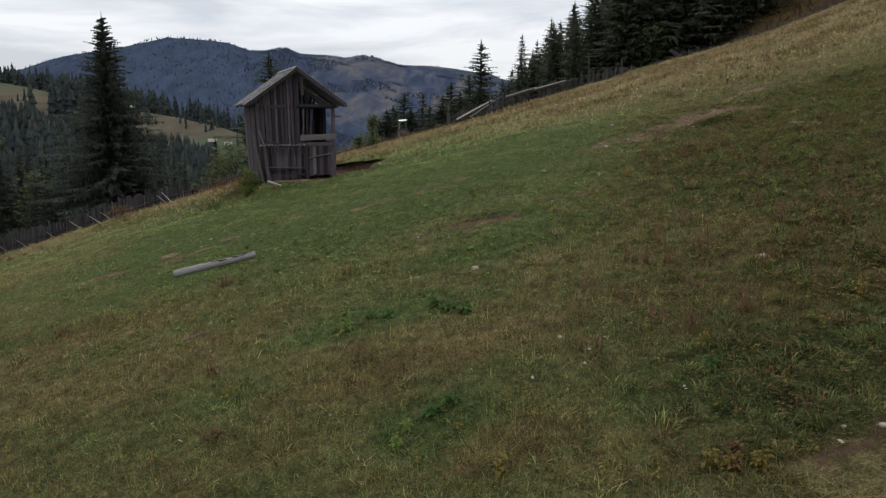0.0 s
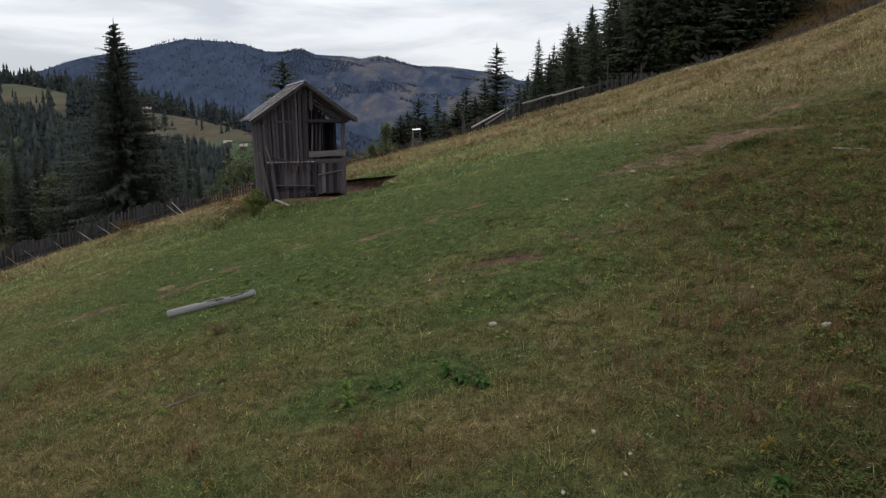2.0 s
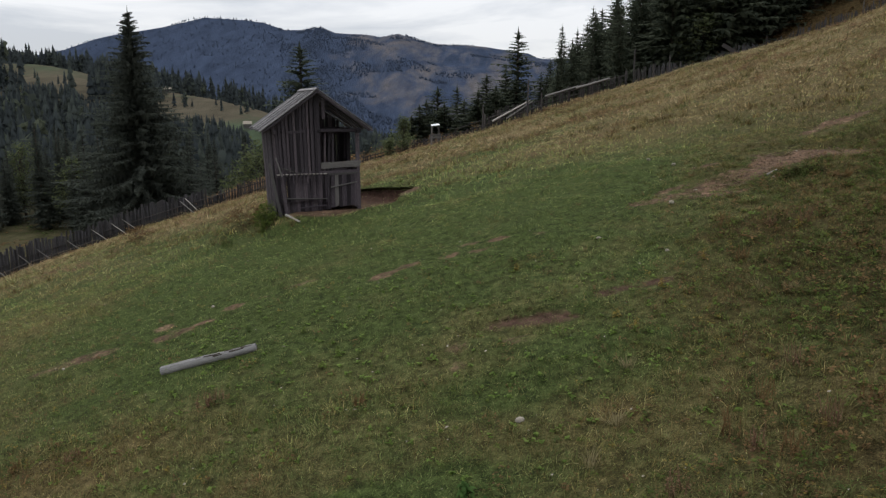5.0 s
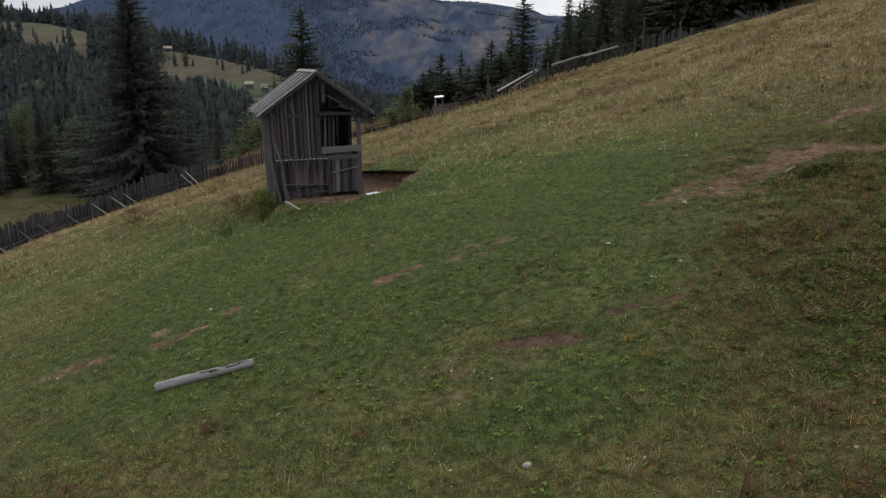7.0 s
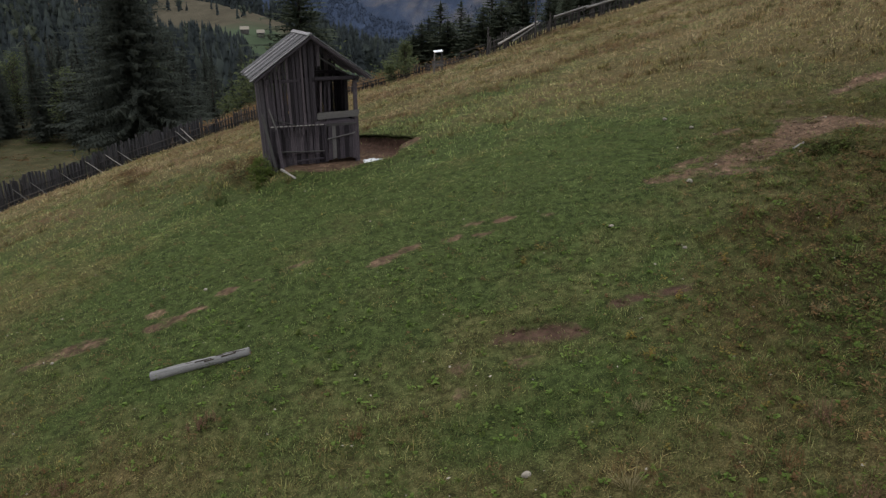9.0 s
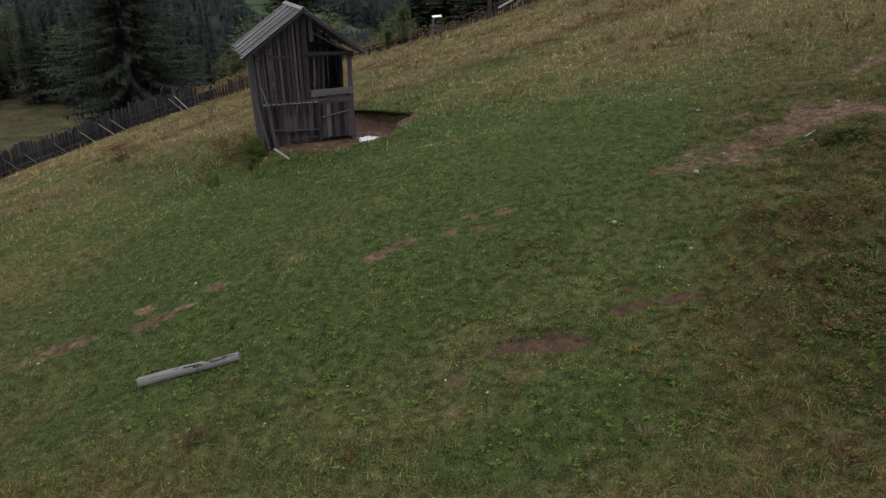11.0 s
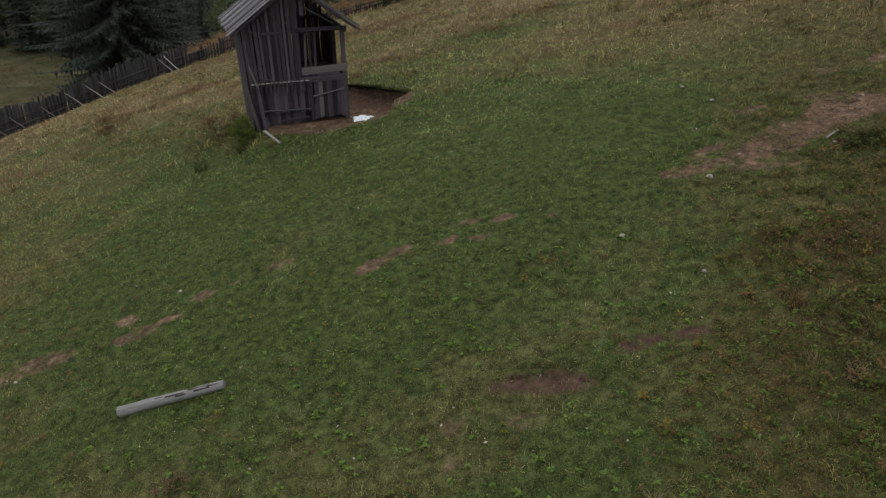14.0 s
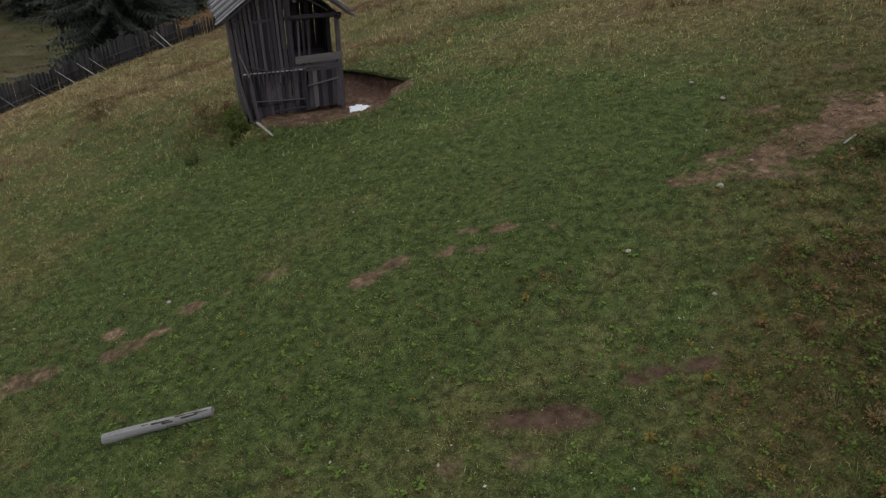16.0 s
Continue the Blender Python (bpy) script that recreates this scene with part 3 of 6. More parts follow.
def zone_wood_and_shade(x, y):
    r = np.hypot(x, y)
    k = x / np.maximum(y, 40.0)
    w = smooth(76, 92, y) * smooth(-14, 4, x) * (1 - smooth(0.41, 0.46, k))
    left = smooth(86, 100, y) * smooth(-0.50, -0.40, k) * (1 - smooth(-30, 10, x))
    left = np.maximum(left, smooth(205, 225, y) * (1 - smooth(-30, 10, x)))
    # the open clearing takes the dark floor colour too, as painted valley shade
    left = np.maximum(left, 0.6 * smooth(76, 90, y) * (1 - smooth(-38, -30, x)))
    return np.clip(np.maximum(w, left), 0, 1) * (1 - smooth(330, 420, y))


def axis(stops):
    out = []
    for (a, step), (b, _) in zip(stops, stops[1:]):
        n = max(1, int(round((b - a) / step)))
        out += [a + (b - a) * i / n for i in range(n)]
    return np.array(out + [stops[-1][0]])


def growing(start, first, ratio, end):
    out, step = [], first
    v = start
    while v < end:
        step *= ratio
        v += step
        out.append(v)
    return out


xs = axis([(-46, 0.9), (-20, 0.4), (-9, 0.075), (-1.8, 0.2), (14, 0.4), (22, 0.6), (46, 1)])
xs = np.concatenate([[-v for v in growing(46, 1.0, 1.11, 2600)][::-1], xs, growing(46, 1.0, 1.11, 2600)])
ys = axis([(-6, 0.8), (6, 0.2), (30.0, 0.075), (37.2, 0.4), (74, 1)])
ys = np.concatenate([[-v for v in growing(6, 1.0, 1.35, 900)][::-1], ys, growing(74, 1.0, 1.045, 3400)])
gx, gy = np.meshgrid(xs, ys)
gz = ground(gx, gy)
nx, ny = len(xs), len(ys)
idx = np.arange(nx * ny).reshape(ny, nx)
quads = np.stack([idx[:-1, :-1], idx[:-1, 1:], idx[1:, 1:], idx[1:, :-1]], -1).reshape(-1, 4)
fx, fy = gx.ravel(), gy.ravel()
kk = fx / np.maximum(fy, 40)
clear = np.where(fy > 820, 0.02 + 0.50 * smooth(-0.27, -0.13, kk) - 0.1 * smooth(0.02, 0.08, kk) - 0.12 * smooth(1300, 1000, fy), 0.80 - 0.5 * smooth(-0.36, -0.30, kk) * smooth(-600, -520, -fy) + 0.2 * wavy(fx, fy, 30.0, 2.0))
ground_mesh = mesh_from("ground", np.stack([fx, fy, gz.ravel()], -1), quads, MEADOW,
                        [("dry", np.where((fy > 82) & (fx < 0.4 * fy) | (fx < -42), 0.50 + 0.35 * wavy(fx, fy, 9.0, 2.0), zone_dry(fx, fy))), ("weed", np.where((fx < -42) | (fy > 82) & (fx < 0.36 * fy), 0.60, np.maximum(zone_weed(fx, fy), 1.15 * smooth(70.5, 73, fy) * smooth(18, 22, fx)))), ("bare", zone_bare(fx, fy)), ("wood", zone_wood_and_shade(fx, fy)), ("dark_earth", zone_dark_earth(fx, fy)), ("rank", zone_rank(fx, fy)), ("clear", clear)], smooth=True)
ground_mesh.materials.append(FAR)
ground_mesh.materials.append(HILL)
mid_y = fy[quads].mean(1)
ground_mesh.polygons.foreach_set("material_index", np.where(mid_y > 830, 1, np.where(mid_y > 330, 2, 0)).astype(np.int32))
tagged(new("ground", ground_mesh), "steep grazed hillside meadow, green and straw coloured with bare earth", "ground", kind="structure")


# ---- trees ----
def spruce_data(seed, tall, wide, gap=0.42, per=8, twigs=5, bare=0.06, ragged=0.25, shape=0.74, fine=1, frond=0.30):
    """Triangles of a spruce crown: whorls of drooping boughs, each hung with twigs."""
    rng = random.Random(seed)
    v, f = [], []

    def tri(a, b, c):
        k = len(v)
        v.extend((a, b, c))
        f.append((k, k + 1, k + 2))

    z = tall * bare
    turn = 0.0
    while z < tall * 0.985:
        h = z / tall
        full = wide * ((1 - h) ** shape) * (0.55 + 0.45 * min(1.0, h / (0.12 if fine == 1 else 0.05))) + 0.12
        count = max(4, int(per * (0.55 + 0.45 * (1 - h)) + rng.uniform(-1, 1)))
        turn += rng.uniform(0.3, 0.9)
        for k in range(count):
            a = turn + 2 * math.pi * k / count + rng.uniform(-0.25, 0.25)
            length = full * rng.uniform(1 - ragged * 1.6, 1 + ragged)
            if rng.random() < 0.06:
                length *= 1.25
            ca, sa = math.cos(a), math.sin(a)
            z0 = z + rng.uniform(-0.5, 0.5) * gap
            droop = (0.42 - 0.75 * h) * rng.uniform(0.7, 1.3)
            last = Vector((0, 0, z0))
            for j in range(1, twigs + 1):
                t = j / twigs
                p = Vector((ca * length * t, sa * length * t, z0 - droop * length * (t - 0.35 * t * t * t)))
                w = (0.30 * length * (1.05 - t) + frond * min(1.0, 0.25 + 1.5 * (1 - h))) * rng.uniform(0.7, 1.25)
                side = Vector((-sa, ca, 0))
                out = Vector((ca, sa, 0))
                down = Vector((0, 0, -1))
                for q in range(fine):
                    a0, a1 = last.lerp(p, q / fine), last.lerp(p, (q + 1) / fine)
                    wq = (0.55 * w + 0.05) * rng.uniform(0.4, 1.3) if fine > 1 else w
                    for s in (-1, 1):
                        tip = a1 + side * (s * wq) + out * (wq * 0.45) + down * (wq * rng.uniform(0.15, 0.6))
                        tri(tuple(a0), tuple(a1), tuple(tip))
                    hang = a1 + down * (wq * rng.uniform(0.35, 0.8) * (1.25 if fine == 1 else 1.5)) + side * (wq * rng.uniform(-0.3, 0.3))
                    th = rng.uniform(-0.6, 0.9)
                    base = (side * math.cos(th) + out * math.sin(th)) * (0.24 * wq + 0.06)
                    tri(tuple(a1 - base), tuple(a1 + base), tuple(hang))
                last = p
        z += gap * rng.uniform(0.75, 1.2) * (0.65 + 0.35 * (1 - h))
    for k in range(5):
        a = k * 1.26
        tri((0.10 * math.cos(a), 0.10 * math.sin(a), tall * 0.95), (0.1 * math.cos(a + 2), 0.1 * math.sin(a + 2), tall * 0.95), (0, 0, tall * 1.02))
    return np.array(v), np.array(f)


def trunk_mesh(name, tall, radius, seed):
    me = pole_mesh(name, BARK, seed, 8, 0.12, 0.0, 7)
    for q in me.vertices:
        flare = 1 + 0.5 * max(0.0, 0.08 - q.co.z) / 0.08
        q.co = (q.co.x * radius * flare, q.co.y * radius * flare, q.co.z * tall - 0.6)
    return me


def make_spruce(seed, tall, wide, material=NEEDLES, label="", **kw):
    ob = holder("spruce_tree", Matrix(), label or "tall dark green spruce with drooping ragged boughs", "tree", "spruces round the meadow")
    part("trunk", trunk_mesh("trunk", tall * 0.98 + 0.6, 0.012 * tall + 0.04, seed), BARK, ob)
    v, f = spruce_data(seed, tall, wide, **kw)
    part("crown", mesh_from("crown", v, f, material), material, ob)
    return ob


def make_leafy(seed, tall, wide, clumps=60, leaves=26, size=0.22, material=LEAVES, label="", name="birch_tree"):
    """A broadleaf tree or bush: limbs that end in clumps of single leaves."""
    rng = random.Random(seed)
    ob = holder(name, Matrix(), label, "tree" if tall > 4 else "shrub", "broadleaf growth at the wood's edge")
    bm = bmesh.new()

    def limb(a, b, r0, r1):
        z = (b - a).normalized()
        x = z.orthogonal().normalized()
        y = z.cross(x)
        ring = [[bm.verts.new(p + (x * math.cos(q) + y * math.sin(q)) * r) for q in (0, 1.26, 2.51, 3.77, 5.03)] for p, r in ((a, r0), (b, r1))]
        for i in range(5):
            bm.faces.new((ring[0][i], ring[0][(i + 1) % 5], ring[1][(i + 1) % 5], ring[1][i]))

    top = Vector((rng.uniform(-0.3, 0.3), rng.uniform(-0.3, 0.3), tall * 0.9))
    limb(Vector((0, 0, -0.4)), top * 0.5, 0.016 * tall, 0.010 * tall)
    limb(top * 0.5, top, 0.010 * tall, 0.003 * tall)
    v, f = [], []
    for i in range(clumps):
        h = rng.uniform(0.22, 1.0)
        a = rng.uniform(0, 6.283)
        r = wide * math.sqrt(rng.random()) * (1.15 - 0.75 * abs(h - 0.45) - 0.35 * h)
        c = Vector((math.cos(a) * r, math.sin(a) * r, tall * h))
        limb(top * max(0.15, h - 0.22), c, 0.004 * tall, 0.0015 * tall)
        s = 0.16 * wide + 0.10 * tall * rng.uniform(0.4, 1.0)
        for j in range(leaves):
            p = c + Vector((rng.gauss(0, 0.5), rng.gauss(0, 0.5), rng.gauss(0, 0.42))) * s
            d1 = Vector((rng.uniform(-1, 1), rng.uniform(-1, 1), rng.uniform(-0.7, 0.4))).normalized()
            d2 = d1.cross(Vector((rng.uniform(-1, 1), rng.uniform(-1, 1), 1.0))).normalized()
            q = size * rng.uniform(0.6, 1.3)
            k = len(v)
            v.extend((tuple(p - d1 * q), tuple(p + d2 * q * 0.45), tuple(p + d1 * q), tuple(p - d2 * q * 0.45)))
            f.append((k, k + 1, k + 2, k + 3))
    part("trunk", bm, BARK, ob)
    part("crown", mesh_from("crown", v, f, material), material, ob)
    return ob


def stand(ob, x, y, turn=0.0, size=1.0, sink=0.1, wide=1.0):
    """Places a thing upright on the ground."""
    ob.matrix_world = Matrix.Translation((x, y, height(x, y) - sink)) @ pose(0, 0, 0, 0, 0, turn) @ Matrix.Diagonal((size * wide, size * wide, size, 1))
    return ob


def stand_copy(ob, x, y, turn=0.0, size=1.0, wide=1.0, sink=0.1):
    made = copy_thing(ob, Matrix())
    made.matrix_basis = Matrix.Translation((x, y, height(x, y) - sink)) @ pose(0, 0, 0, 0, 0, turn) @ Matrix.Diagonal((size * wide, size * wide, size, 1))
    return made


rng = random.Random(11)
big = make_spruce(3, 22.4, 7.4, NEEDLES_WOOD, shape=0.92, ragged=0.45, fine=3, frond=0.42, label="big old spruce with ragged crown beyond the lower fence", gap=0.26, per=13, twigs=6, bare=0.02)
big.scale = (1, 1, 1)
stand(big, -36.3, 79.0, 20, (11.6 - height(-36.3, 79.0)) / 22.6)
KINDS = [make_spruce(21, 16, 3.0, gap=0.34, per=8, twigs=4), make_spruce(22, 16, 2.5, gap=0.34, per=8, twigs=4, ragged=0.36),
         make_spruce(23, 16, 3.5, gap=0.37, per=9, twigs=4, ragged=0.34)]
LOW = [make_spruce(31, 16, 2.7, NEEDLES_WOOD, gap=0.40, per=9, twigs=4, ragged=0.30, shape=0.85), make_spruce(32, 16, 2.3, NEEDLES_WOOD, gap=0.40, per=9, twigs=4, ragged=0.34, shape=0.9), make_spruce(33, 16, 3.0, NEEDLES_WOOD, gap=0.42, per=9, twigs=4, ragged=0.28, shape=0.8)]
for k, (x, y) in enumerate(((-52.0, 118.0), (-58.0, 131.0), (-47.0, 126.0))):
    stand(LOW[k], x, y, 30 * k, 1.3)
# single spruces behind the shed and along the upper fence: x, y, top, width
SPOTS = [(-26.0, 110, 10.8, 1.4), (6.0, 116, 13.2, 1.25), (3.4, 94, 6.6, 1.15), (1.0, 90, 5.3, 1.2), (-2.6, 94, 4.2, 1.1), (2.0, 86, 4.0, 1.2), (-4.8, 90, 3.9, 1.2), (-6.0, 88, 2.3, 1.3), (-3.8, 86, 2.0, 1.3), (-1.6, 88, 2.4, 1.2),
         (-6.5, 84, 1.8, 1.4), (-7.4, 84, 0.6, 1.4), (0.0, 84, 3.4, 1.3), (4.6, 92, 5.0, 1.2), (7.0, 86, 5.4, 1.0), (8.2, 80, 6.0, 0.9), (12.5, 98, 11.2, 0.8), (15.6, 88, 13.4, 1.0), (18.0, 90, 17.0, 1.1), (19.5, 82, 17.5, 1.0), (13.9, 95, 13.5, 0.8), (21.0, 88, 21.0, 1.1), (17.2, 98, 15.6, 1.0), (10.2, 92, 8.0, 0.9), (22.5, 79, 18.0, 1.1),
         (9.1, 85, 10.4, 0.75), (10.6, 88, 8.2, 0.9), (13.4, 90, 12.4, 0.85), (12.2, 84, 8.0, 0.9), (14.4, 80, 11.2, 0.8), (16.0, 92, 12.6, 0.9), (11.9, 96, 9.2, 0.9), (17.2, 84, 15.5, 0.9),
         (9.4, 100, 7.6, 1.1), (11.0, 104, 9.0, 1.1), (12.8, 105, 10.6, 1.1), (14.4, 103, 12.4, 1.1), (15.8, 104, 13.6, 1.1), (8.6, 96, 5.6, 1.1), (16.8, 106, 14.6, 1.2), (18.4, 104, 17.0, 1.2), (15.2, 96, 12.0, 1.1), (13.0, 99, 9.8, 1.1)]
for i, (x, y, top, wide) in enumerate(SPOTS):
    tall = max(5.0, top - height(x, y))
    wide = wide * (2.1 if tall < 15 and i < 14 else 1.25)
    if i < 3:
        stand(KINDS[i], x, y, 40 * i, tall / 16.3, wide=wide)
    else:
        stand_copy(KINDS[i % 3], x, y, rng.uniform(0, 360), tall / 16.3, wide)
placed = [(x, y) for x, y, *_ in SPOTS] + [(-36.3, 79.0), (-52.0, 118.0), (-58.0, 131.0), (-47.0, 126.0)]


def spaced(x, y, gap):
    if any((x - a) ** 2 + (y - b) ** 2 < gap * gap for a, b in placed):
        return False
    placed.append((x, y))
    return True


# the dark wood above the upper fence
count = 0
while count < 64:
    x, y = rng.uniform(16, 66), rng.uniform(75, 118)
    if y < 76 + 0.10 * abs(x - 30) or x > 0.43 * y or x < 0.215 * y or not spaced(x, y, 2.4):
        continue
    stand_copy((KINDS if y < 82 else LOW)[rng.randrange(3)], x, y, rng.uniform(0, 360), rng.uniform(0.85, 1.25), rng.uniform(0.95, 1.3))
    count += 1
# the wood in the valley below the lower fence; its tops stay below the pastures behind
TOPS_K, TOPS_Z = (-0.75, -0.636, -0.603, -0.572, -0.545, -0.514, -0.42, -0.385, -0.345, -0.322, -0.311, -0.284, -0.2, -0.1), (0.032, 0.026, 0.029, 0.030, 0.008, 0.006, -0.016, -0.014, -0.026, -0.034, -0.056, -0.070, -0.085, -0.09)


def top_limit(x, y):
    return 2.6 + (y - 4.0) * float(np.interp(x / y, TOPS_K, TOPS_Z))


count = 0
while count < 112:
    k, y = rng.uniform(-0.74, -0.20), rng.uniform(86, 262)
    x = k * y
    start = 205 if k < -0.52 else 205 - 119 * float(smooth(-0.52, -0.42, np.float64(k)))
    if y < start or not spaced(x, y, 4.2):
        continue
    stand_copy(LOW[rng.randrange(3)], x, y, rng.uniform(0, 360), min(rng.uniform(1.05, 1.75) * (1.15 if y > 190 else 0.92), max(0.5, (top_limit(x, y) - height(x, y)) / 16.3 * rng.uniform(0.84, 1.08) * (1.12 if k < -0.53 else 1.0))), rng.uniform(0.9, 1.25))
    count += 1
birch = make_leafy(5, 15, 3.6, 70, 26, 0.30, label="pale green young birch at the edge of the wood")
stand(birch, -149.5, 231, 0, 1.0)
BUSH = make_leafy(6, 5.5, 2.2, 46, 24, 0.17, label="yellow-green leafy bush beyond the fence", name="leafy_bush")
stand(BUSH, -24.5, 84, 0, 1.5)
YOUNG = make_leafy(7, 3.0, 0.75, 50, 30, 0.10, LEAVES, "green young tree standing by the fence", "young_tree")
stand(YOUNG, -6.0, 62.2, 0, 1.0, wide=0.8)
stand_copy(YOUNG, -7.3, 62.6, 90, 0.55, 1.3)
for x, y, s in ((-27.5, 88, 1.9), (-22.5, 90, 1.6), (-31, 92, 1.5), (-9.0, 84, 1.25), (-7.6, 76, 1.0), (-9.6, 77, 0.8), (-10.5, 88, 1.3), (-54, 100, 0.9), (-60, 122, 1.0), (-72, 150, 1.1), (22, 78, 1.2), (-20, 98, 2.0), (-17, 104, 1.7)):
    stand_copy(BUSH, x, y, rng.uniform(0, 360), s, rng.uniform(0.9, 1.2))
for k, y, s in ((-0.55, 222, 1.4), (-0.40, 150, 1.0), (-0.34, 128, 0.9), (-0.31, 118, 0.8), (-0.63, 240, 1.6)):
    tall = min(s, max(0.4, (top_limit(k * y, y) - height(k * y, y)) / 15.5))
    stand_copy(birch, k * y, y - 6, rng.uniform(0, 360), tall, rng.uniform(1.0, 1.4))
for x, y, s in ((-95, 212, 1.6), (-62, 178, 1.2)):
    stand_copy(birch, x, y, rng.uniform(0, 360), s, rng.uniform(0.9, 1.3))


def far_trees(name, label, points, material, seed, sides=6, tiers=4, broad=0.0, wide=0.17):
    """One mesh of many small distant spruces, each a stack of ragged skirts. points: x, y, height."""
    g = np.random.RandomState(seed)
    p = np.asarray(points, float)
    n = len(p)
    base = ground(p[:, 0], p[:, 1])
    round_top = g.rand(n) < broad
    tree_tone = np.where(round_top, g.uniform(0.75, 1.0, n), g.uniform(0.0, 0.72, n))
    ang = (np.arange(sides) / sides * 2 * np.pi)[None, :] + g.uniform(0, 6.28, (n, 1))
    V, F = [], []
    start = 0
    for t in range(tiers):
        lo, hi = t / tiers * 0.92 + 0.04, (t + 1.75) / tiers * 0.92 + 0.02
        hi = min(hi, 1.0)
        cone, dome = wide * (1 - lo) ** 0.8, 0.24 * math.sqrt(math.sin(math.pi * (0.1 + 0.84 * lo)))
        r = p[:, 2:3] * np.where(round_top, dome, cone)[:, None] * g.uniform(0.5, 1.3, (n, sides))
        zl = base[:, None] + p[:, 2:3] * (lo + g.uniform(-0.05, 0.05, (n, sides)))
        ring = np.stack([p[:, 0:1] + r * np.cos(ang), p[:, 1:2] + r * np.sin(ang), zl], -1)
        tip = np.stack([p[:, 0], p[:, 1], base + p[:, 2] * hi], -1)[:, None, :]
        V.append(np.concatenate([ring, tip], 1).reshape(-1, 3))
        i = start + np.arange(n)[:, None] * (sides + 1)
        a = np.arange(sides)[None, :]
        F.append(np.stack([i + a, i + (a + 1) % sides, i + sides + 0 * a], -1).reshape(-1, 3))
        start += n * (sides + 1)
    ob = new(name, mesh_from(name, np.concatenate(V), np.concatenate(F), material, [("tone", np.tile(np.repeat(tree_tone, sides + 1), tiers))]))
    return tagged(ob, label, "woods", kind="stuff")


g = np.random.RandomState(5)
pts = []
for i in range(7600):
    y = g.uniform(150, 760)
    k = g.uniform(-0.95, 0.12)
    x = k * y
    open_land = 0.0
    if y > 330:
        wide_field = min(smooth(-0.455, -0.425, np.float64(k)) * (1 - smooth(-0.27, -0.24, np.float64(k))), smooth(420, 450, np.float64(y)) * (1 - smooth(655, 668, np.float64(y))))
        open_land = max(float(blob(k, y, -0.60, 575, 0.075, 95)), float(wide_field) - 0.5)
    if y < 265 and k < -0.2:
        continue
    if open_land > 0 and g.rand() > 0.02 + 0.22 * (wavy(x, y, 17.0, 4.0) > 0.35):
        continue
    if g.rand() < 0.25 + 0.2 * math.sin(x / 40) * math.cos(y / 55):
        continue
    tall = g.uniform(13, 25) if open_land <= 0 else g.uniform(6, 13)
    if y < 480:
        tall = min(tall, (top_limit(x, y) - height(x, y)) * g.uniform(0.82, 1.05))
    if tall < 4:
        continue
    pts.append((x, y, tall))
for i in range(700):
    y, k = g.uniform(664, 770), g.uniform(-0.76, -0.44)
    pts.append((k * y, y, g.uniform(10, 19)))
for i in range(1500):
    y, k = g.uniform(770, 1060), g.uniform(-0.32, 0.14)
    pts.append((k * y, y, g.uniform(10, 19)))
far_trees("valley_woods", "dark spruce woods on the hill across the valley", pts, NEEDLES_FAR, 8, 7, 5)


def far_leafy(name, label, points, material, seed, count=26):
    """One mesh of many distant broadleaf crowns, each a cloud of leaf clumps."""
    g = np.random.RandomState(seed)
    p = np.asarray(points, float)
    n = len(p)
    d = g.normal(0, 1, (n, count, 3))
    d /= np.linalg.norm(d, axis=2, keepdims=True)
    q = g.uniform(0.55, 1.0, (n, count, 1))
    tall = p[:, 2][:, None, None]
    C = d * q * tall * np.array([0.24, 0.24, 0.42])
    C[:, :, 0] += p[:, 0:1]
    C[:, :, 1] += p[:, 1:2]
    C[:, :, 2] += ground(p[:, 0], p[:, 1])[:, None] + 0.58 * p[:, 2:3]
    a = g.normal(0, 1, (n, count, 3)) * tall * 0.07
    b = g.normal(0, 1, (n, count, 3)) * tall * 0.07
    V = np.stack([C - a, C - b, C + a, C + b], 2).reshape(-1, 3)
    tone = np.repeat(g.uniform(0.65, 1.0, n), count * 4)
    ob = new(name, mesh_from(name, V, np.arange(len(V)).reshape(-1, 4), material, [("tone", tone)]))
    return tagged(ob, label, "woods", kind="stuff")


leafy = [(x, y, 0.85 * tall) for i, (x, y, tall) in enumerate(pts) if (i % 9 == 0 or y > 770 and i % 3 == 0) and tall > 8]
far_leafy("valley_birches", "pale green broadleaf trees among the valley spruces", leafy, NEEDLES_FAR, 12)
pts = []
for i in range(420):
    y = g.uniform(116, 190)
    k = g.uniform(0.22, 0.45)
    pts.append((k * y, y, g.uniform(12, 20)))
far_trees("upper_woods", "dense dark spruce wood up the slope", pts, NEEDLES, 9, 8, 6)
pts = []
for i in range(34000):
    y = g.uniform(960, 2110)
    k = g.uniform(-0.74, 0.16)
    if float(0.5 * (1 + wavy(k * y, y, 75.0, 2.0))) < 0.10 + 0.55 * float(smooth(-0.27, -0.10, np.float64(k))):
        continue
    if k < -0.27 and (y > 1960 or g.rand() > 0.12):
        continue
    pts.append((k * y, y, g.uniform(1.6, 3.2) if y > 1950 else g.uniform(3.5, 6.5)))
far_trees("mountain_forest", "distant spruce forest on the mountain, blue haze put into its colour", pts, NEEDLES_HAZED, 10, 4, 1, 0.0, 0.34)


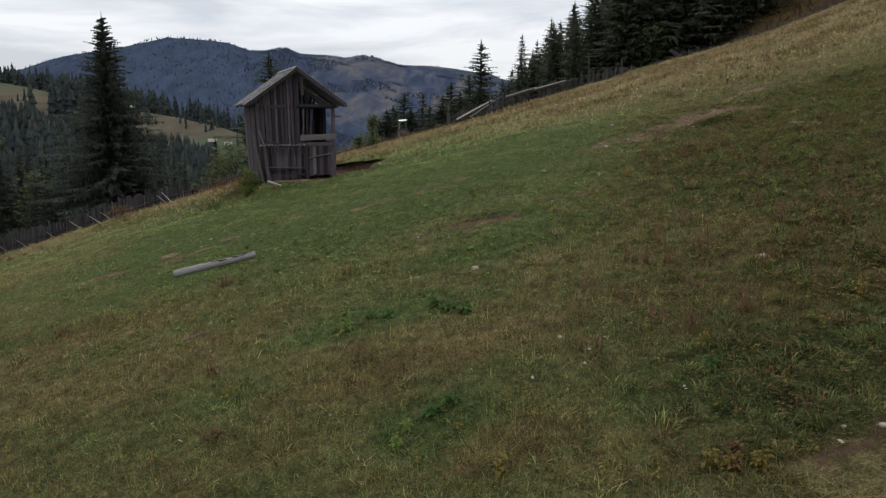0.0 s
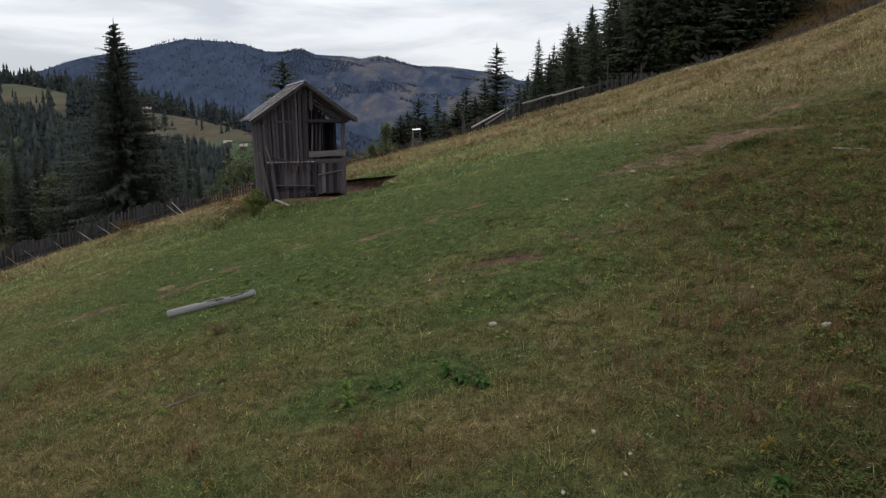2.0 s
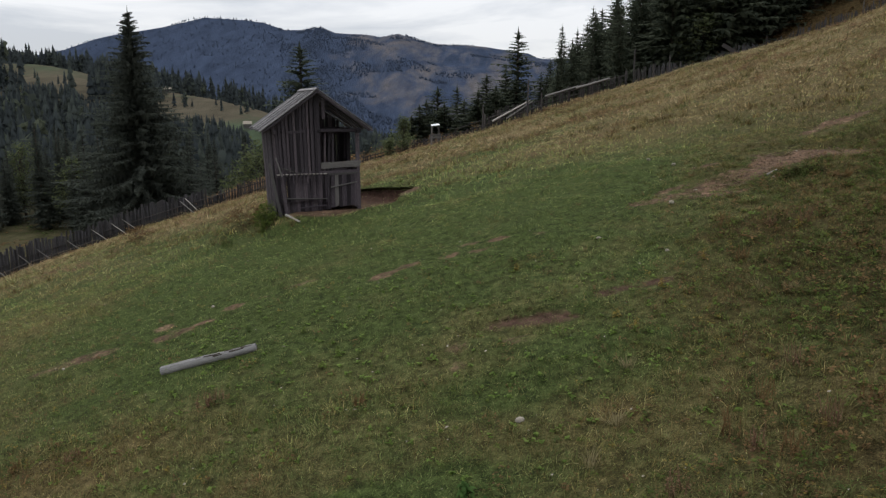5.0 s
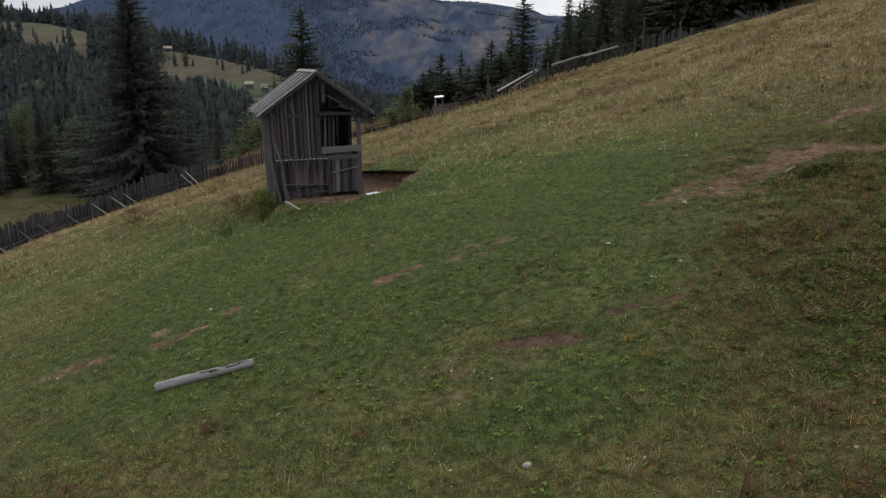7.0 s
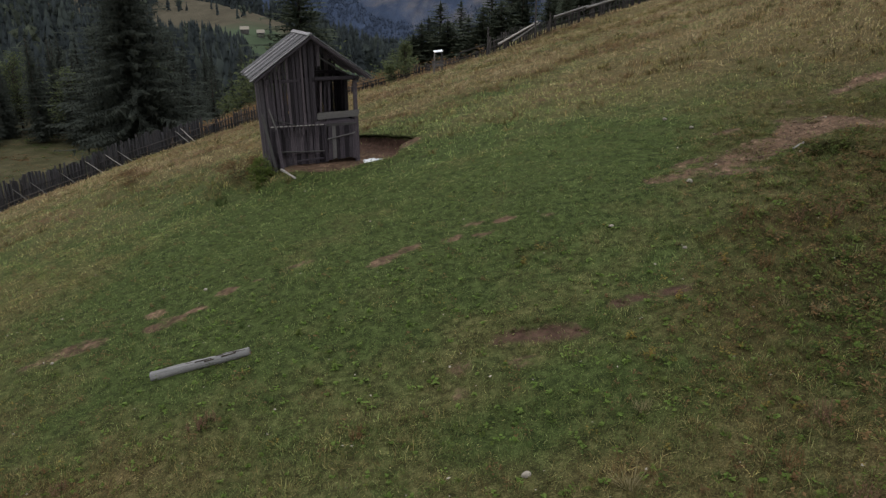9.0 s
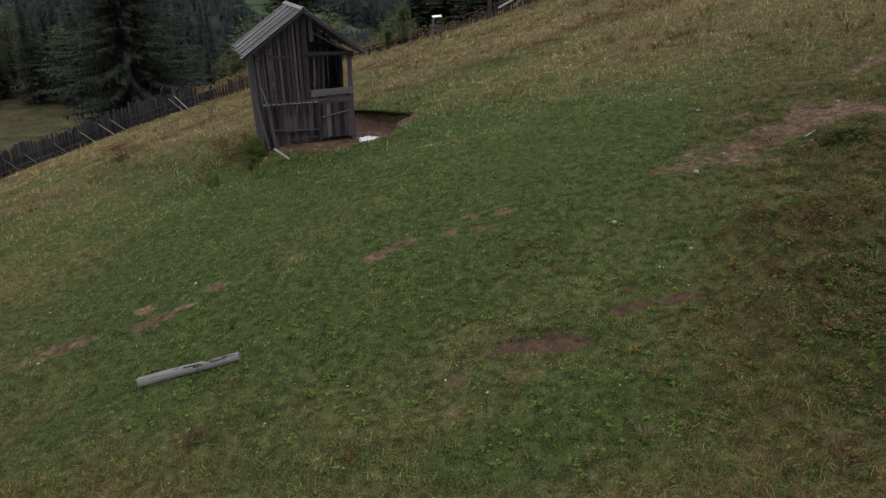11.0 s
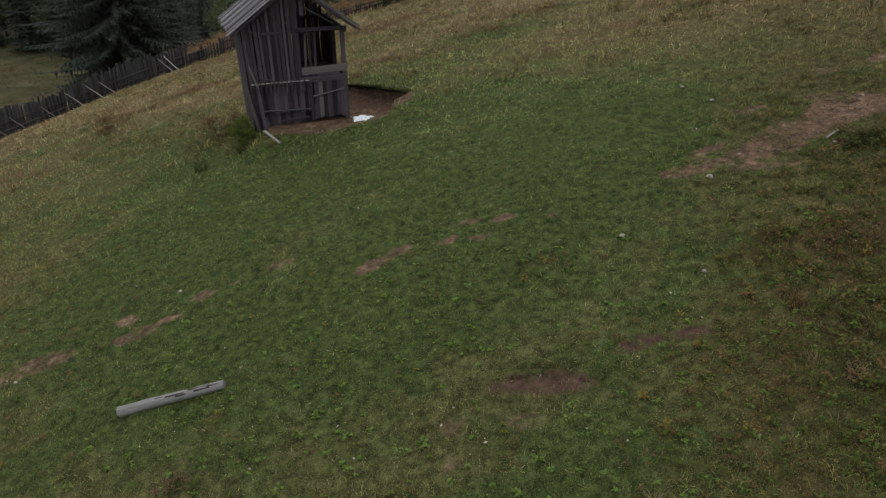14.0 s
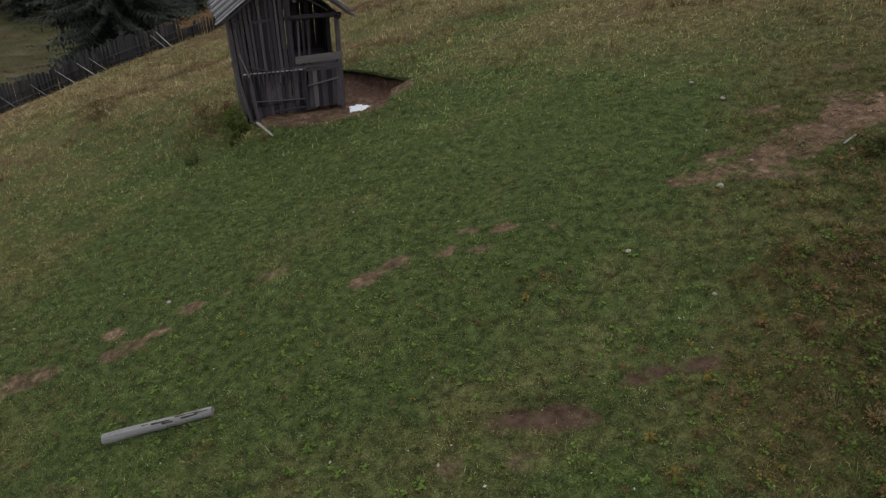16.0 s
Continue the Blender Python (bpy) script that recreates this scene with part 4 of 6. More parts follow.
# ---- the shed ----
def make_shed():
    shed = holder("shed", HUT, "old two-storey shed of dark weathered boards with a plank roof", "shed")
    boards = [plank_mesh("board", OLD_WOOD, 40 + i) for i in range(5)]
    greys = [plank_mesh("grey_board", GREY_WOOD, 60 + i) for i in range(4)]
    roofs = [plank_mesh("roof_board", ROOF_WOOD, 65 + i, 0.012, 0.012) for i in range(5)]
    pole = pole_mesh("pole", GREY_WOOD, 71, 7, 0.85, 0.05)
    pale = pole_mesh("pale_pole", PALE_WOOD, 72, 7, 0.8, 0.06)
    post = plank_mesh("post", OLD_WOOD, 80, 0.004, 0.005)
    r = random.Random(4)
    L, D = -3.36, 3.1
    eave, peak, mid = 3.18, 4.72, -1.62

    ridge = -1.72

    def roof_z(x):
        return peak - abs(x - ridge) * (peak - eave) / 2.15

    def lean(x, z):
        """The left corner leans out towards the top."""
        t = max(0.0, min(1.0, (x - mid) / (L - mid)))
        return x + t * (0.05 - 0.04 * z)

    def up(name, x, y, z0, z1, w, mesh, thick=0.03, face=(0, -1, 0), tilt=0.0, label=""):
        return stretched(name, mesh, shed, span((lean(x, z0), y, z0), (lean(x, z1) + tilt, y, z1), w, thick, face), label)

    # corner and middle posts, beams
    for x, y, z1 in ((L, 0.07, 3.15), (mid - 0.05, 0.07, 4.55), (-0.06, 0.07, 3.2), (L, D, 3.15), (-0.06, D, 3.2), (-0.06, 1.72, 3.2), (mid, D, 4.6)):
        up("post", x, y, -0.35, z1, 0.15, post, 0.14)
    for y in (0.05, D - 0.02):
        stretched("beam", post, shed, span((lean(L - 0.1, 3.1), y, 3.1), (0.1, y, 3.14), 0.13, 0.13, (0, -1, 0)))
    for x in (L, -0.06):
        stretched("beam", post, shed, span((lean(x, 3.1), -0.3, 3.12), (lean(x, 3.1), D + 0.3, 3.12), 0.13, 0.13, (0, 0, 1)))
    stretched("beam", post, shed, span((lean(L, 1.42), 0.03, 1.46), (-0.06, 0.03, 1.5), 0.11, 0.1, (0, -1, 0)))
    # front boards from the gable down to the rail, with slits between them
    x = L - 0.06
    while x < mid - 0.12:
        w = r.uniform(0.08, 0.14)
        top = roof_z(x + 0.5 * w) - 0.10 + r.uniform(-0.05, 0.0)
        foot = 1.36 + r.uniform(-0.05, 0.05)
        up("board", x + w / 2, -0.03 + r.uniform(-0.028, 0.02), foot, top, w, boards[r.randrange(5)], 0.028, tilt=r.uniform(-0.012, 0.012))
        x += w + (r.uniform(0.02, 0.05) if r.random() < 0.5 else 0.006)
    # lower front: darker boards above a gap at the foot
    x = L - 0.02
    while x < -1.42:
        w = r.uniform(0.085, 0.14)
        up("board", x + w / 2, 0.0 + r.uniform(-0.012, 0.01), 0.26 + 0.08 * math.sin((x - L) * 1.5) + r.uniform(-0.03, 0.03), 1.44, w, boards[r.randrange(5)], 0.028, tilt=r.uniform(-0.012, 0.012))
        x += w + (r.uniform(0.008, 0.03) if r.random() < 0.3 else 0.003)
    x = L + 0.04
    while x < -1.36:
        w = r.uniform(0.13, 0.19)
        up("foot_board", x + w / 2, 0.15 + r.uniform(-0.01, 0.01), -0.35, 0.52, w, boards[r.randrange(5)], 0.03)
        x += w + 0.004
    stretched("rail", pole, shed, span((lean(L, 0.5) + 0.1, -0.06, 0.47), (-1.35, -0.06, 0.40), 0.028, 0.028), "thin crooked pole")
    stretched("rail", pale, shed, span((lean(L, 1.4) - 0.02, -0.09, 1.44), (-1.30, -0.09, 1.44), 0.026, 0.026), "pale barkless pole")
    # upper opening: sill board, lintel and two remaining slats
    stretched("sill_board", greys[0], shed, span((mid + 0.02, -0.05, 1.74), (0.02, -0.05, 1.80), 0.24, 0.04, (0, -1, 0)), "wide grey board")
    stretched("lintel", post, shed, span((mid, -0.03, 3.16), (0.0, -0.03, 3.16), 0.13, 0.06, (0, -1, 0)))
    for x in (-1.42, -1.25, -1.08):
        up("slat", x, 0.16, 1.5, 3.15 + r.uniform(-0.1, 0.1), 0.075, boards[r.randrange(5)], 0.025, tilt=0.05)
    stretched("cross_board", boards[0], shed, span((L + 0.45, -0.075, 3.10), (L + 1.15, -0.075, 3.12), 0.10, 0.03, (0, -1, 0)))
    # short battens whose tops hold the pale rail against the boards
    x = L + 0.14
    while x < -1.45:
        up("batten", x, -0.135, 1.05 + r.uniform(-0.1, 0.1), 1.475 + r.uniform(-0.01, 0.02), 0.05, boards[r.randrange(5)], 0.024)
        x += r.uniform(0.12, 0.17)
    stretched("gable_brace", pole, shed, span((mid + 0.1, 0.06, 4.0), (-0.35, 0.06, 3.3), 0.035, 0.035))
    # gable: two boards near the peak on the open side
    for x, cut in ((-1.44, 0.9), (-1.30, 0.35)):
        up("board", x, 0.0, roof_z(x) - cut, roof_z(x) - 0.1, 0.13, boards[r.randrange(5)], 0.028)
    # back wall, left wall and the low right wall
    x = L + 0.05
    while x < -0.1:
        w = r.uniform(0.12, 0.18)
        up("board", x + w / 2, D + 0.06, -0.6, roof_z(x + w / 2) - 0.12, w, boards[r.randrange(5)], 0.028, tilt=r.uniform(-0.02, 0.02))
        x += w + (r.uniform(0.014, 0.034) if r.random() < 0.45 else 0.003)
    y = 0.08
    while y < D:
        w = r.uniform(0.12, 0.18)
        stretched("board", boards[r.randrange(5)], shed, span((lean(L, 0) - 0.09, y + w / 2, -0.35), (lean(L, 3.1) - 0.09, y + w / 2, 3.12), w, 0.028, (-1, 0, 0)))
        y += w + (r.uniform(0.01, 0.04) if r.random() < 0.3 else 0.004)
    y = 1.76
    while y < D:
        w = r.uniform(0.12, 0.18)
        stretched("board", boards[r.randrange(5)], shed, span((0.03, y + w / 2, -0.1), (0.03, y + w / 2, 3.08), w, 0.028, (1, 0, 0)))
        y += w + (r.uniform(0.01, 0.04) if r.random() < 0.3 else 0.004)
    y = 0.1
    while y < 1.66:
        w = r.uniform(0.12, 0.18)
        stretched("board", boards[r.randrange(5)], shed, span((0.03, y + w / 2, -0.1), (0.03, y + w / 2, 1.55), w, 0.028, (1, 0, 0)))
        y += w + 0.006
    # loft floor
    y = 0.1
    while y < D - 0.1:
        w = r.uniform(0.16, 0.22)
        stretched("floor_board", boards[r.randrange(5)], shed, span((L + 0.05, y + w / 2, 1.42), (-0.1, y + w / 2, 1.42), w, 0.03, (0, 0, 1)))
        y += w + 0.01
    # roof: rafters and boards laid from ridge to eave
    for y in (-0.22, 0.9, 2.0, D + 0.2):
        for e in (-1, 1):
            stretched("rafter", post, shed, span((ridge, y, peak - 0.06), (ridge + e * 2.12, y, peak - 0.06 - 2.12 * (peak - eave) / 2.15), 0.08, 0.10, (0, -1, 0)))
    nrm = Vector((peak - eave, 0, 2.15)).normalized()
    for e in (-1, 1):
        y, over = -0.42, False
        while y < D + 0.42:
            w = r.uniform(0.085, 0.14)
            over = not over
            lift = r.uniform(0.0, 0.015) + 0.035 * over
            run = 2.25 + r.uniform(-0.06, 0.06)
            a = Vector((ridge - e * 0.03, y + w / 2, peak + 0.05 + lift))
            b = Vector((ridge + e * run, y + w / 2 + r.uniform(-0.015, 0.015), peak + 0.05 + lift - run * (peak - eave) / 2.15))
            stretched("roof_board", roofs[r.randrange(5)], shed, span(a, b, w, 0.026, (e * nrm.x, 0, nrm.z)))
            y += w * (1.0 if r.random() < 0.4 else 1.22)
    stretched("ridge_board", roofs[1], shed, span((ridge - 0.07, -0.42, peak + 0.075), (ridge - 0.07, D + 0.42, peak + 0.07), 0.15, 0.025, (-nrm.x, 0, nrm.z)))
    for e in (-1, 1):
        stretched("barge_board", boards[2], shed, span((ridge, -0.40, peak - 0.03), (ridge + e * 2.16, -0.40, peak - 0.03 - 2.16 * (peak - eave) / 2.15), 0.05, 0.03, (0, -1, 0)))
    # gate in the lower front
    stile = plank_mesh("gate", OLD_WOOD, 90)
    stile.transform(span((-1.33, -0.07, 0.02), (-1.33, -0.07, 1.44), 0.11, 0.09))
    gate = part("gate", stile, OLD_WOOD, shed, "low gate of upright boards with a slanting pole")
    back = Matrix()
    x = -1.24
    while x < -0.2:
        w = r.uniform(0.13, 0.19)
        stretched("gate_board", (greys if r.random() < 0.3 else boards)[r.randrange(4)], gate, back @ span((x + w / 2, -0.1, 0.04 + r.uniform(0, 0.05)), (x + w / 2 + r.uniform(-0.015, 0.015), -0.1, 1.38 + r.uniform(-0.04, 0.04)), w, 0.028))
        x += w + 0.006
    stretched("gate_brace", pole, gate, back @ span((-1.28, -0.15, 0.86), (-0.18, -0.15, 1.06), 0.03, 0.03), "slanting grey pole")
    stretched("gate_rail", greys[2], gate, back @ span((-1.3, -0.13, 1.40), (-0.12, -0.13, 1.43), 0.08, 0.03))
    # boards and sticks leaning at the lower corner
    stretched("leaning_board", greys[3], shed, span((L + 0.06, -0.15, -0.3), (L - 0.30, -0.02, 1.9), 0.11, 0.03, (-0.4, -1, 0)), "grey board leaning on the corner")
    stretched("leaning_board", boards[1], shed, span((L + 0.30, -0.24, -0.3), (L + 0.14, -0.10, 1.5), 0.12, 0.03, (0, -1, 0)))
    stretched("leaning_pole", pale, shed, span((L + 0.16, -0.16, 1.36), (L - 0.06, -0.14, 2.12), 0.032, 0.032), "pale stick leaning on the boards")
    stretched("leaning_pole", pole, shed, span((L + 0.10, -0.14, 1.72), (L + 0.92, -0.14, 1.46), 0.024, 0.024), "thin slanting stick")
    stretched("doorstep", boards[3], shed, span((-2.5, -0.14, 0.08), (-1.45, -0.1, 0.14), 0.10, 0.05, (0, 0, 1)))
    return shed


make_shed()


# ---- fence ----
FENCE = [(-46.0, 37.0), (-39.5, 45.5), (-34.5, 51.5), (-30.0, 55.5), (-25.5, 58.8), (-20.0, 61.5), (-12.0, 63.0), (-4.0, 63.0), (4.0, 66.0), (12.0, 68.5), (22.0, 71.0), (32.0, 70.5), (44.0, 67.0), (58.0, 60.0)]


def along(line, step):
    """Points at even steps along a line on plan, with the way on."""
    out, carry = [], 0.0
    for (ax, ay), (bx, by) in zip(line, line[1:]):
        length = math.hypot(bx - ax, by - ay)
        d = carry
        while d < length:
            t = d / length
            out.append((ax + (bx - ax) * t, ay + (by - ay) * t, (bx - ax) / length, (by - ay) / length))
            d += step
        carry = d - length
    return out


def make_fence():
    fence = holder("picket_fence", Matrix.Translation((-25.5, 58.8, height(-25.5, 58.8))), "long grey fence of upright split pickets with slanting props", "fence")
    off = fence.matrix_world.inverted()
    r = random.Random(12)
    pickets = [plank_mesh("picket", FENCE_WOOD, 100 + i, 0.01, 0.02) for i in range(4)]
    darks = [plank_mesh("picket", DARK_FENCE, 100 + i, 0.01, 0.02) for i in range(4)]
    pole = pole_mesh("fence_pole", PALE_WOOD, 111, 7, 0.7, 0.08)
    post = pole_mesh("fence_post", FENCE_WOOD, 112, 7, 0.8, 0.06)
    rest = {True: ([], []), False: ([], [])}
    posts_at = along(FENCE, 0.115)
    near = {i for i, s in enumerate(posts_at) if -37 < s[0] < -17 or -5 < s[0] < 12}
    for i, (x, y, dx, dy) in enumerate(posts_at):
        # past x = 15 the dark wood paints in the shadow under the trees
        dark = x < -21 or x > 15
        far_v, far_f = rest[dark]
        if x > -19 and r.random() < (0.3 if 0 < x < 15 else 0.18) or r.random() < 0.02:
            continue
        low = 1.05 if -22 < x < -12 else 0.62 if x > -12 and x < 0.5 else 1.72 if x < 0 else 1.1 if x < 14 else 1.05
        tall = low + 0.15 * math.sin(x * 0.9) + r.uniform(-0.22, 0.2)
        z = height(x, y)
        a = Vector((x, y, z - 0.1))
        b = Vector((x + r.uniform(-0.07, 0.07), y + r.uniform(-0.05, 0.05), z + tall))
        m = span(a, b, r.uniform(0.11, 0.165) if x < -21 else r.uniform(0.075, 0.115), 0.03, (dy, -dx, 0))
        if i in near and i % 2 == 0:
            stretched("picket", (darks if dark else pickets)[i % 4], fence, off @ m)
        else:
            k = len(far_v)
            for lx, ly, lz in ((-0.5, -0.5, 0), (0.5, -0.5, 0), (0.5, 0.5, 0), (-0.5, 0.5, 0), (-0.4, -0.5, 1), (0.4, -0.5, 1), (0.4, 0.5, 1), (-0.4, 0.5, 1)):
                far_v.append(tuple((off @ m) @ Vector((lx, ly, lz))))
            far_f += [(k, k + 1, k + 5, k + 4), (k + 1, k + 2, k + 6, k + 5), (k + 2, k + 3, k + 7, k + 6), (k + 3, k, k + 4, k + 7), (k + 4, k + 5, k + 6, k + 7)]
    for low_side, wood in ((True, DARK_FENCE), (False, FENCE_WOOD)):
        v, f = rest[low_side]
        tagged(part("fence_rest", mesh_from("fence_rest", v, f, wood), wood, fence), kind="stuff")
    prev = None
    for i, (x, y, dx, dy) in enumerate(along(FENCE, 2.6)):
        z = height(x, y)
        tall = r.uniform(1.3, 1.55) if r.random() < 0.9 else r.uniform(1.7, 2.2)
        if -22 < x < 0.5:
            tall = 1.25 if x < -12 else 0.8
        px, py = x + 0.1 * dy, y - 0.1 * dx
        stretched("post", post, fence, off @ span((px, py, z - 0.4), (px + r.uniform(-0.08, 0.08), py, z + tall), 0.06, 0.06))
        if prev and x < 15:
            for h in (0.35, 0.6) if -12 < x < 0.5 else (0.45, 1.25 if tall > 1.6 else 0.9):
                stretched("rail", post, fence, off @ span((prev[0], prev[1], prev[2] + h), (px, py, z + h), 0.04, 0.04))
        prev = (px, py, z)
    # props on the meadow side of the lower fence
    for x, y in ((-36.2, 49.4), (-34.0, 51.9), (-32.7, 53.1), (-31.8, 53.9), (-30.3, 55.2), (-28.8, 56.4), (-27.7, 57.2), (-27.0, 57.7)):
        fx, fy, tx, ty = x + 0.75, y - 0.75, x - 0.75, y - 0.75
        stretched("prop", pole, fence, off @ span((fx, fy, height(fx, fy) - 0.05), (tx, ty + 0.3, height(x, y) + 1.15), 0.03, 0.03), "pale slanting prop")
    # poles laid along the upper fence
    for a, b in (((-22.6, 58.9, 0.0), (-23.8, 59.2, 1.25)), ((-22.3, 59.1, 0.0), (-23.4, 59.3, 1.35))):
        stretched("prop", pole, fence, off @ span((a[0], a[1], height(a[0], a[1]) + a[2]), (b[0], b[1], height(b[0], b[1]) + b[2]), 0.045, 0.045), "long pale pole")
    for (ax, ay, ah), (bx, by, bh), rad in (((5.7, 66.3, 1.15), (8.6, 67.2, 1.10), 0.10), ((8.4, 67.1, 1.0), (11.4, 68.0, 1.05), 0.10), ((1.2, 64.6, 0.6), (4.4, 65.8, 1.25), 0.09), ((2.4, 65.0, 0.4), (4.6, 66.0, 1.1), 0.07)):
        stretched("top_pole", pole, fence, off @ span((ax, ay, height(ax, ay) + ah), (bx, by, height(bx, by) + bh), rad, rad), "pale barkless log laid along the top")
    for x, y, tall in ((4.2, 65.6, 3.0), (0.4, 64.2, 2.2), (13.6, 68.6, 2.9), (16.8, 69.2, 1.9)):
        stretched("tall_post", post, fence, off @ span((x, y, height(x, y) - 0.3), (x, y, height(x, y) + tall), 0.075, 0.075))
    return fence


make_fence()


# ---- feeder with a white roof ----
def make_feeder(x, y):
    z = height(x, y)
    ob = holder("salt_feeder", Matrix.Translation((x, y, z)) @ Matrix.Scale(0.80, 4), "small wooden feeder on posts with a white roof sheet", "feeder")
    post = plank_mesh("post", GREY_WOOD, 130, 0.004, 0.005)
    for px, py, h in ((-0.36, -0.3, 1.75), (0.36, -0.3, 1.85), (-0.36, 0.35, 1.9), (0.36, 0.35, 2.0)):
        stretched("post", post, ob, span((px, py, -0.3), (px * 0.9, py * 0.9, h), 0.10, 0.10))
    for h in (0.75, 1.0):
        stretched("tray_board", post, ob, span((-0.55, -0.36, h), (0.55, -0.36, h + 0.02), 0.16, 0.03))
    stretched("tray_floor", post, ob, span((-0.5, 0, 0.7), (0.5, 0, 0.7), 0.6, 0.03, (0, 0, 1)))
    bm = bmesh.new()
    bmesh.ops.create_cube(bm, size=1)
    bmesh.ops.scale(bm, vec=(0.78, 0.60, 0.04), verts=bm.verts)
    bmesh.ops.bevel(bm, geom=bm.edges[:], offset=0.012, segments=1)
    roof = part("roof_sheet", bm, WHITE_PAINT, ob, "white roof sheet")
    roof.matrix_local = Matrix.Translation((0, 0, 1.92)) @ pose(0, 0, 0, 10, -6, 12)
    return ob


make_feeder(-3.2, 57.6)


# ---- log, sticks and stones on the grass ----
def make_log():
    a = Vector((-6.70, 17.46, 0))
    b = Vector((-4.74, 17.80, 0))
    a.z, b.z = height(a.x, a.y) + 0.05, height(b.x, b.y) + 0.05
    ob = holder("fallen_log", Matrix.Translation(a), "pale grey barkless log lying in the grass", "log")
    length = (b - a).length
    me = pole_mesh("trunk", LOG_WOOD, 140, 16, 0.84, 0.05, 14)
    wood = stretched("trunk", me, ob, Matrix.Translation(-a) @ span(a, b, 0.105, 0.105))
    dark = pole_mesh("bark_strip", BARK, 141, 7, 0.6, 0.1, 5)
    for t, ang, l in ((0.45, 1.3, 0.35), (0.66, 1.7, 0.5), (0.55, 0.9, 0.2), (0.72, 1.1, 0.3), (0.36, 1.5, 0.12), (0.84, 1.4, 0.25)):
        p = a + (b - a) * t
        q = a + (b - a) * (t + l / length)
        up = Vector((0.0, -0.105 * math.cos(ang * 0.9), 0.098 * math.sin(ang * 0.9))) * (1.0 - 0.16 * t)
        stretched("bark_strip", dark, ob, Matrix.Translation(-a) @ span(p + up, q + up, 0.022, 0.012), "patch of dark bark left on the log")
    return ob


make_log()


def make_stick(x0, y0, x1, y1, r, label, name="stick"):
    me = pole_mesh(name, PALE_WOOD, int(abs(x0 * 10 + y0)), 7, 0.7, 0.15)
    a, b = Vector((x0, y0, height(x0, y0) + r + 0.04)), Vector((x1, y1, height(x1, y1) + r + 0.03))
    ob = new(name, me)
    ob.matrix_world = span(a, b, r, r)
    return tagged(ob, label, "stick")


def make_slab():
    me = plank_mesh("leaning_slab", make_wood("rotten_slab", (0.014, 0.012, 0.011), (0.034, 0.030, 0.028), (0.08, 0.072, 0.066), spread=0.1), 151, 0.01, 0.03)
    ob = new("leaning_slab", me)
    ob.matrix_world = span((23.2, 69.6, height(23.2, 69.6) - 0.05), (21.7, 70.4, height(21.7, 70.4) + 1.7), 0.34, 0.08, (0, -1, 0.2))
    return tagged(ob, "dark old slab leaning on the upper fence", "board")


make_slab()
make_stick(-7.6, 31.1, -6.85, 30.15, 0.055, "pale cut stick lying below the shed")
make_stick(7.88, 23.38, 8.22, 23.62, 0.026, "pale split stick on the bare earth")
make_stick(9.75, 20.45, 10.25, 19.65, 0.02, "thin dry stick in the grass")
make_stick(-4.6, 12.15, -4.1, 12.5, 0.015, "thin bleached stick in the grass")


def make_stone(x, y, size, seed, material=STONE, label="pale stone lying in the grass"):
    r = random.Random(seed)
    bm = bmesh.new()
    bmesh.ops.create_icosphere(bm, subdivisions=2, radius=1)
    ph = [r.uniform(0, 6.28) for _ in range(6)]
    for v in bm.verts:
        c = v.co
        k = 1 + 0.16 * math.sin(2.3 * c.x + ph[0]) + 0.14 * math.sin(2.9 * c.y + ph[1]) + 0.1 * math.sin(4 * c.z + ph[2])
        v.co = (c.x * k * 1.15, c.y * k * 0.85, c.z * k * 0.62)
    for f in bm.faces:
        f.smooth = r.random() < 0.6
    me = bpy.data.meshes.new("stone")
    bm.to_mesh(me)
    bm.free()
    me.materials.append(material)
    ob = new("stone", me)
    ob.matrix_world = Matrix.Translation((x, y, height(x, y) + size * 0.38)) @ pose(0, 0, 0, r.uniform(-8, 8), r.uniform(-8, 8), r.uniform(0, 360)) @ Matrix.Scale(size, 4)
    return tagged(ob, label, "stone", "stones scattered on the meadow")


STONES = [(0.6, 13.24, 0.075), (5.0, 11.0, 0.075), (2.91, 20.65, 0.075), (5.1, 22.5, 0.095), (4.16, 19.12, 0.05), (-7.1, 21.6, 0.055), (1.58, 9.3, 0.05), (5.7, 27.8, 0.08), (6.2, 26.6, 0.085), (7.2, 23.1, 0.05), (8.0, 23.2, 0.05),
          (6.0, 23.4, 0.045), (-9.8, 19.0, 0.05), (-3.2, 24.3, 0.035), (-0.5, 22.9, 0.03), (-6.2, 28.9, 0.04), (9.4, 25.2, 0.04), (4.08, 6.23, 0.05), (3.75, 6.3, 0.03)]
for i, (x, y, s) in enumerate(STONES):
    make_stone(x, y, 0.85 * s, 200 + i)


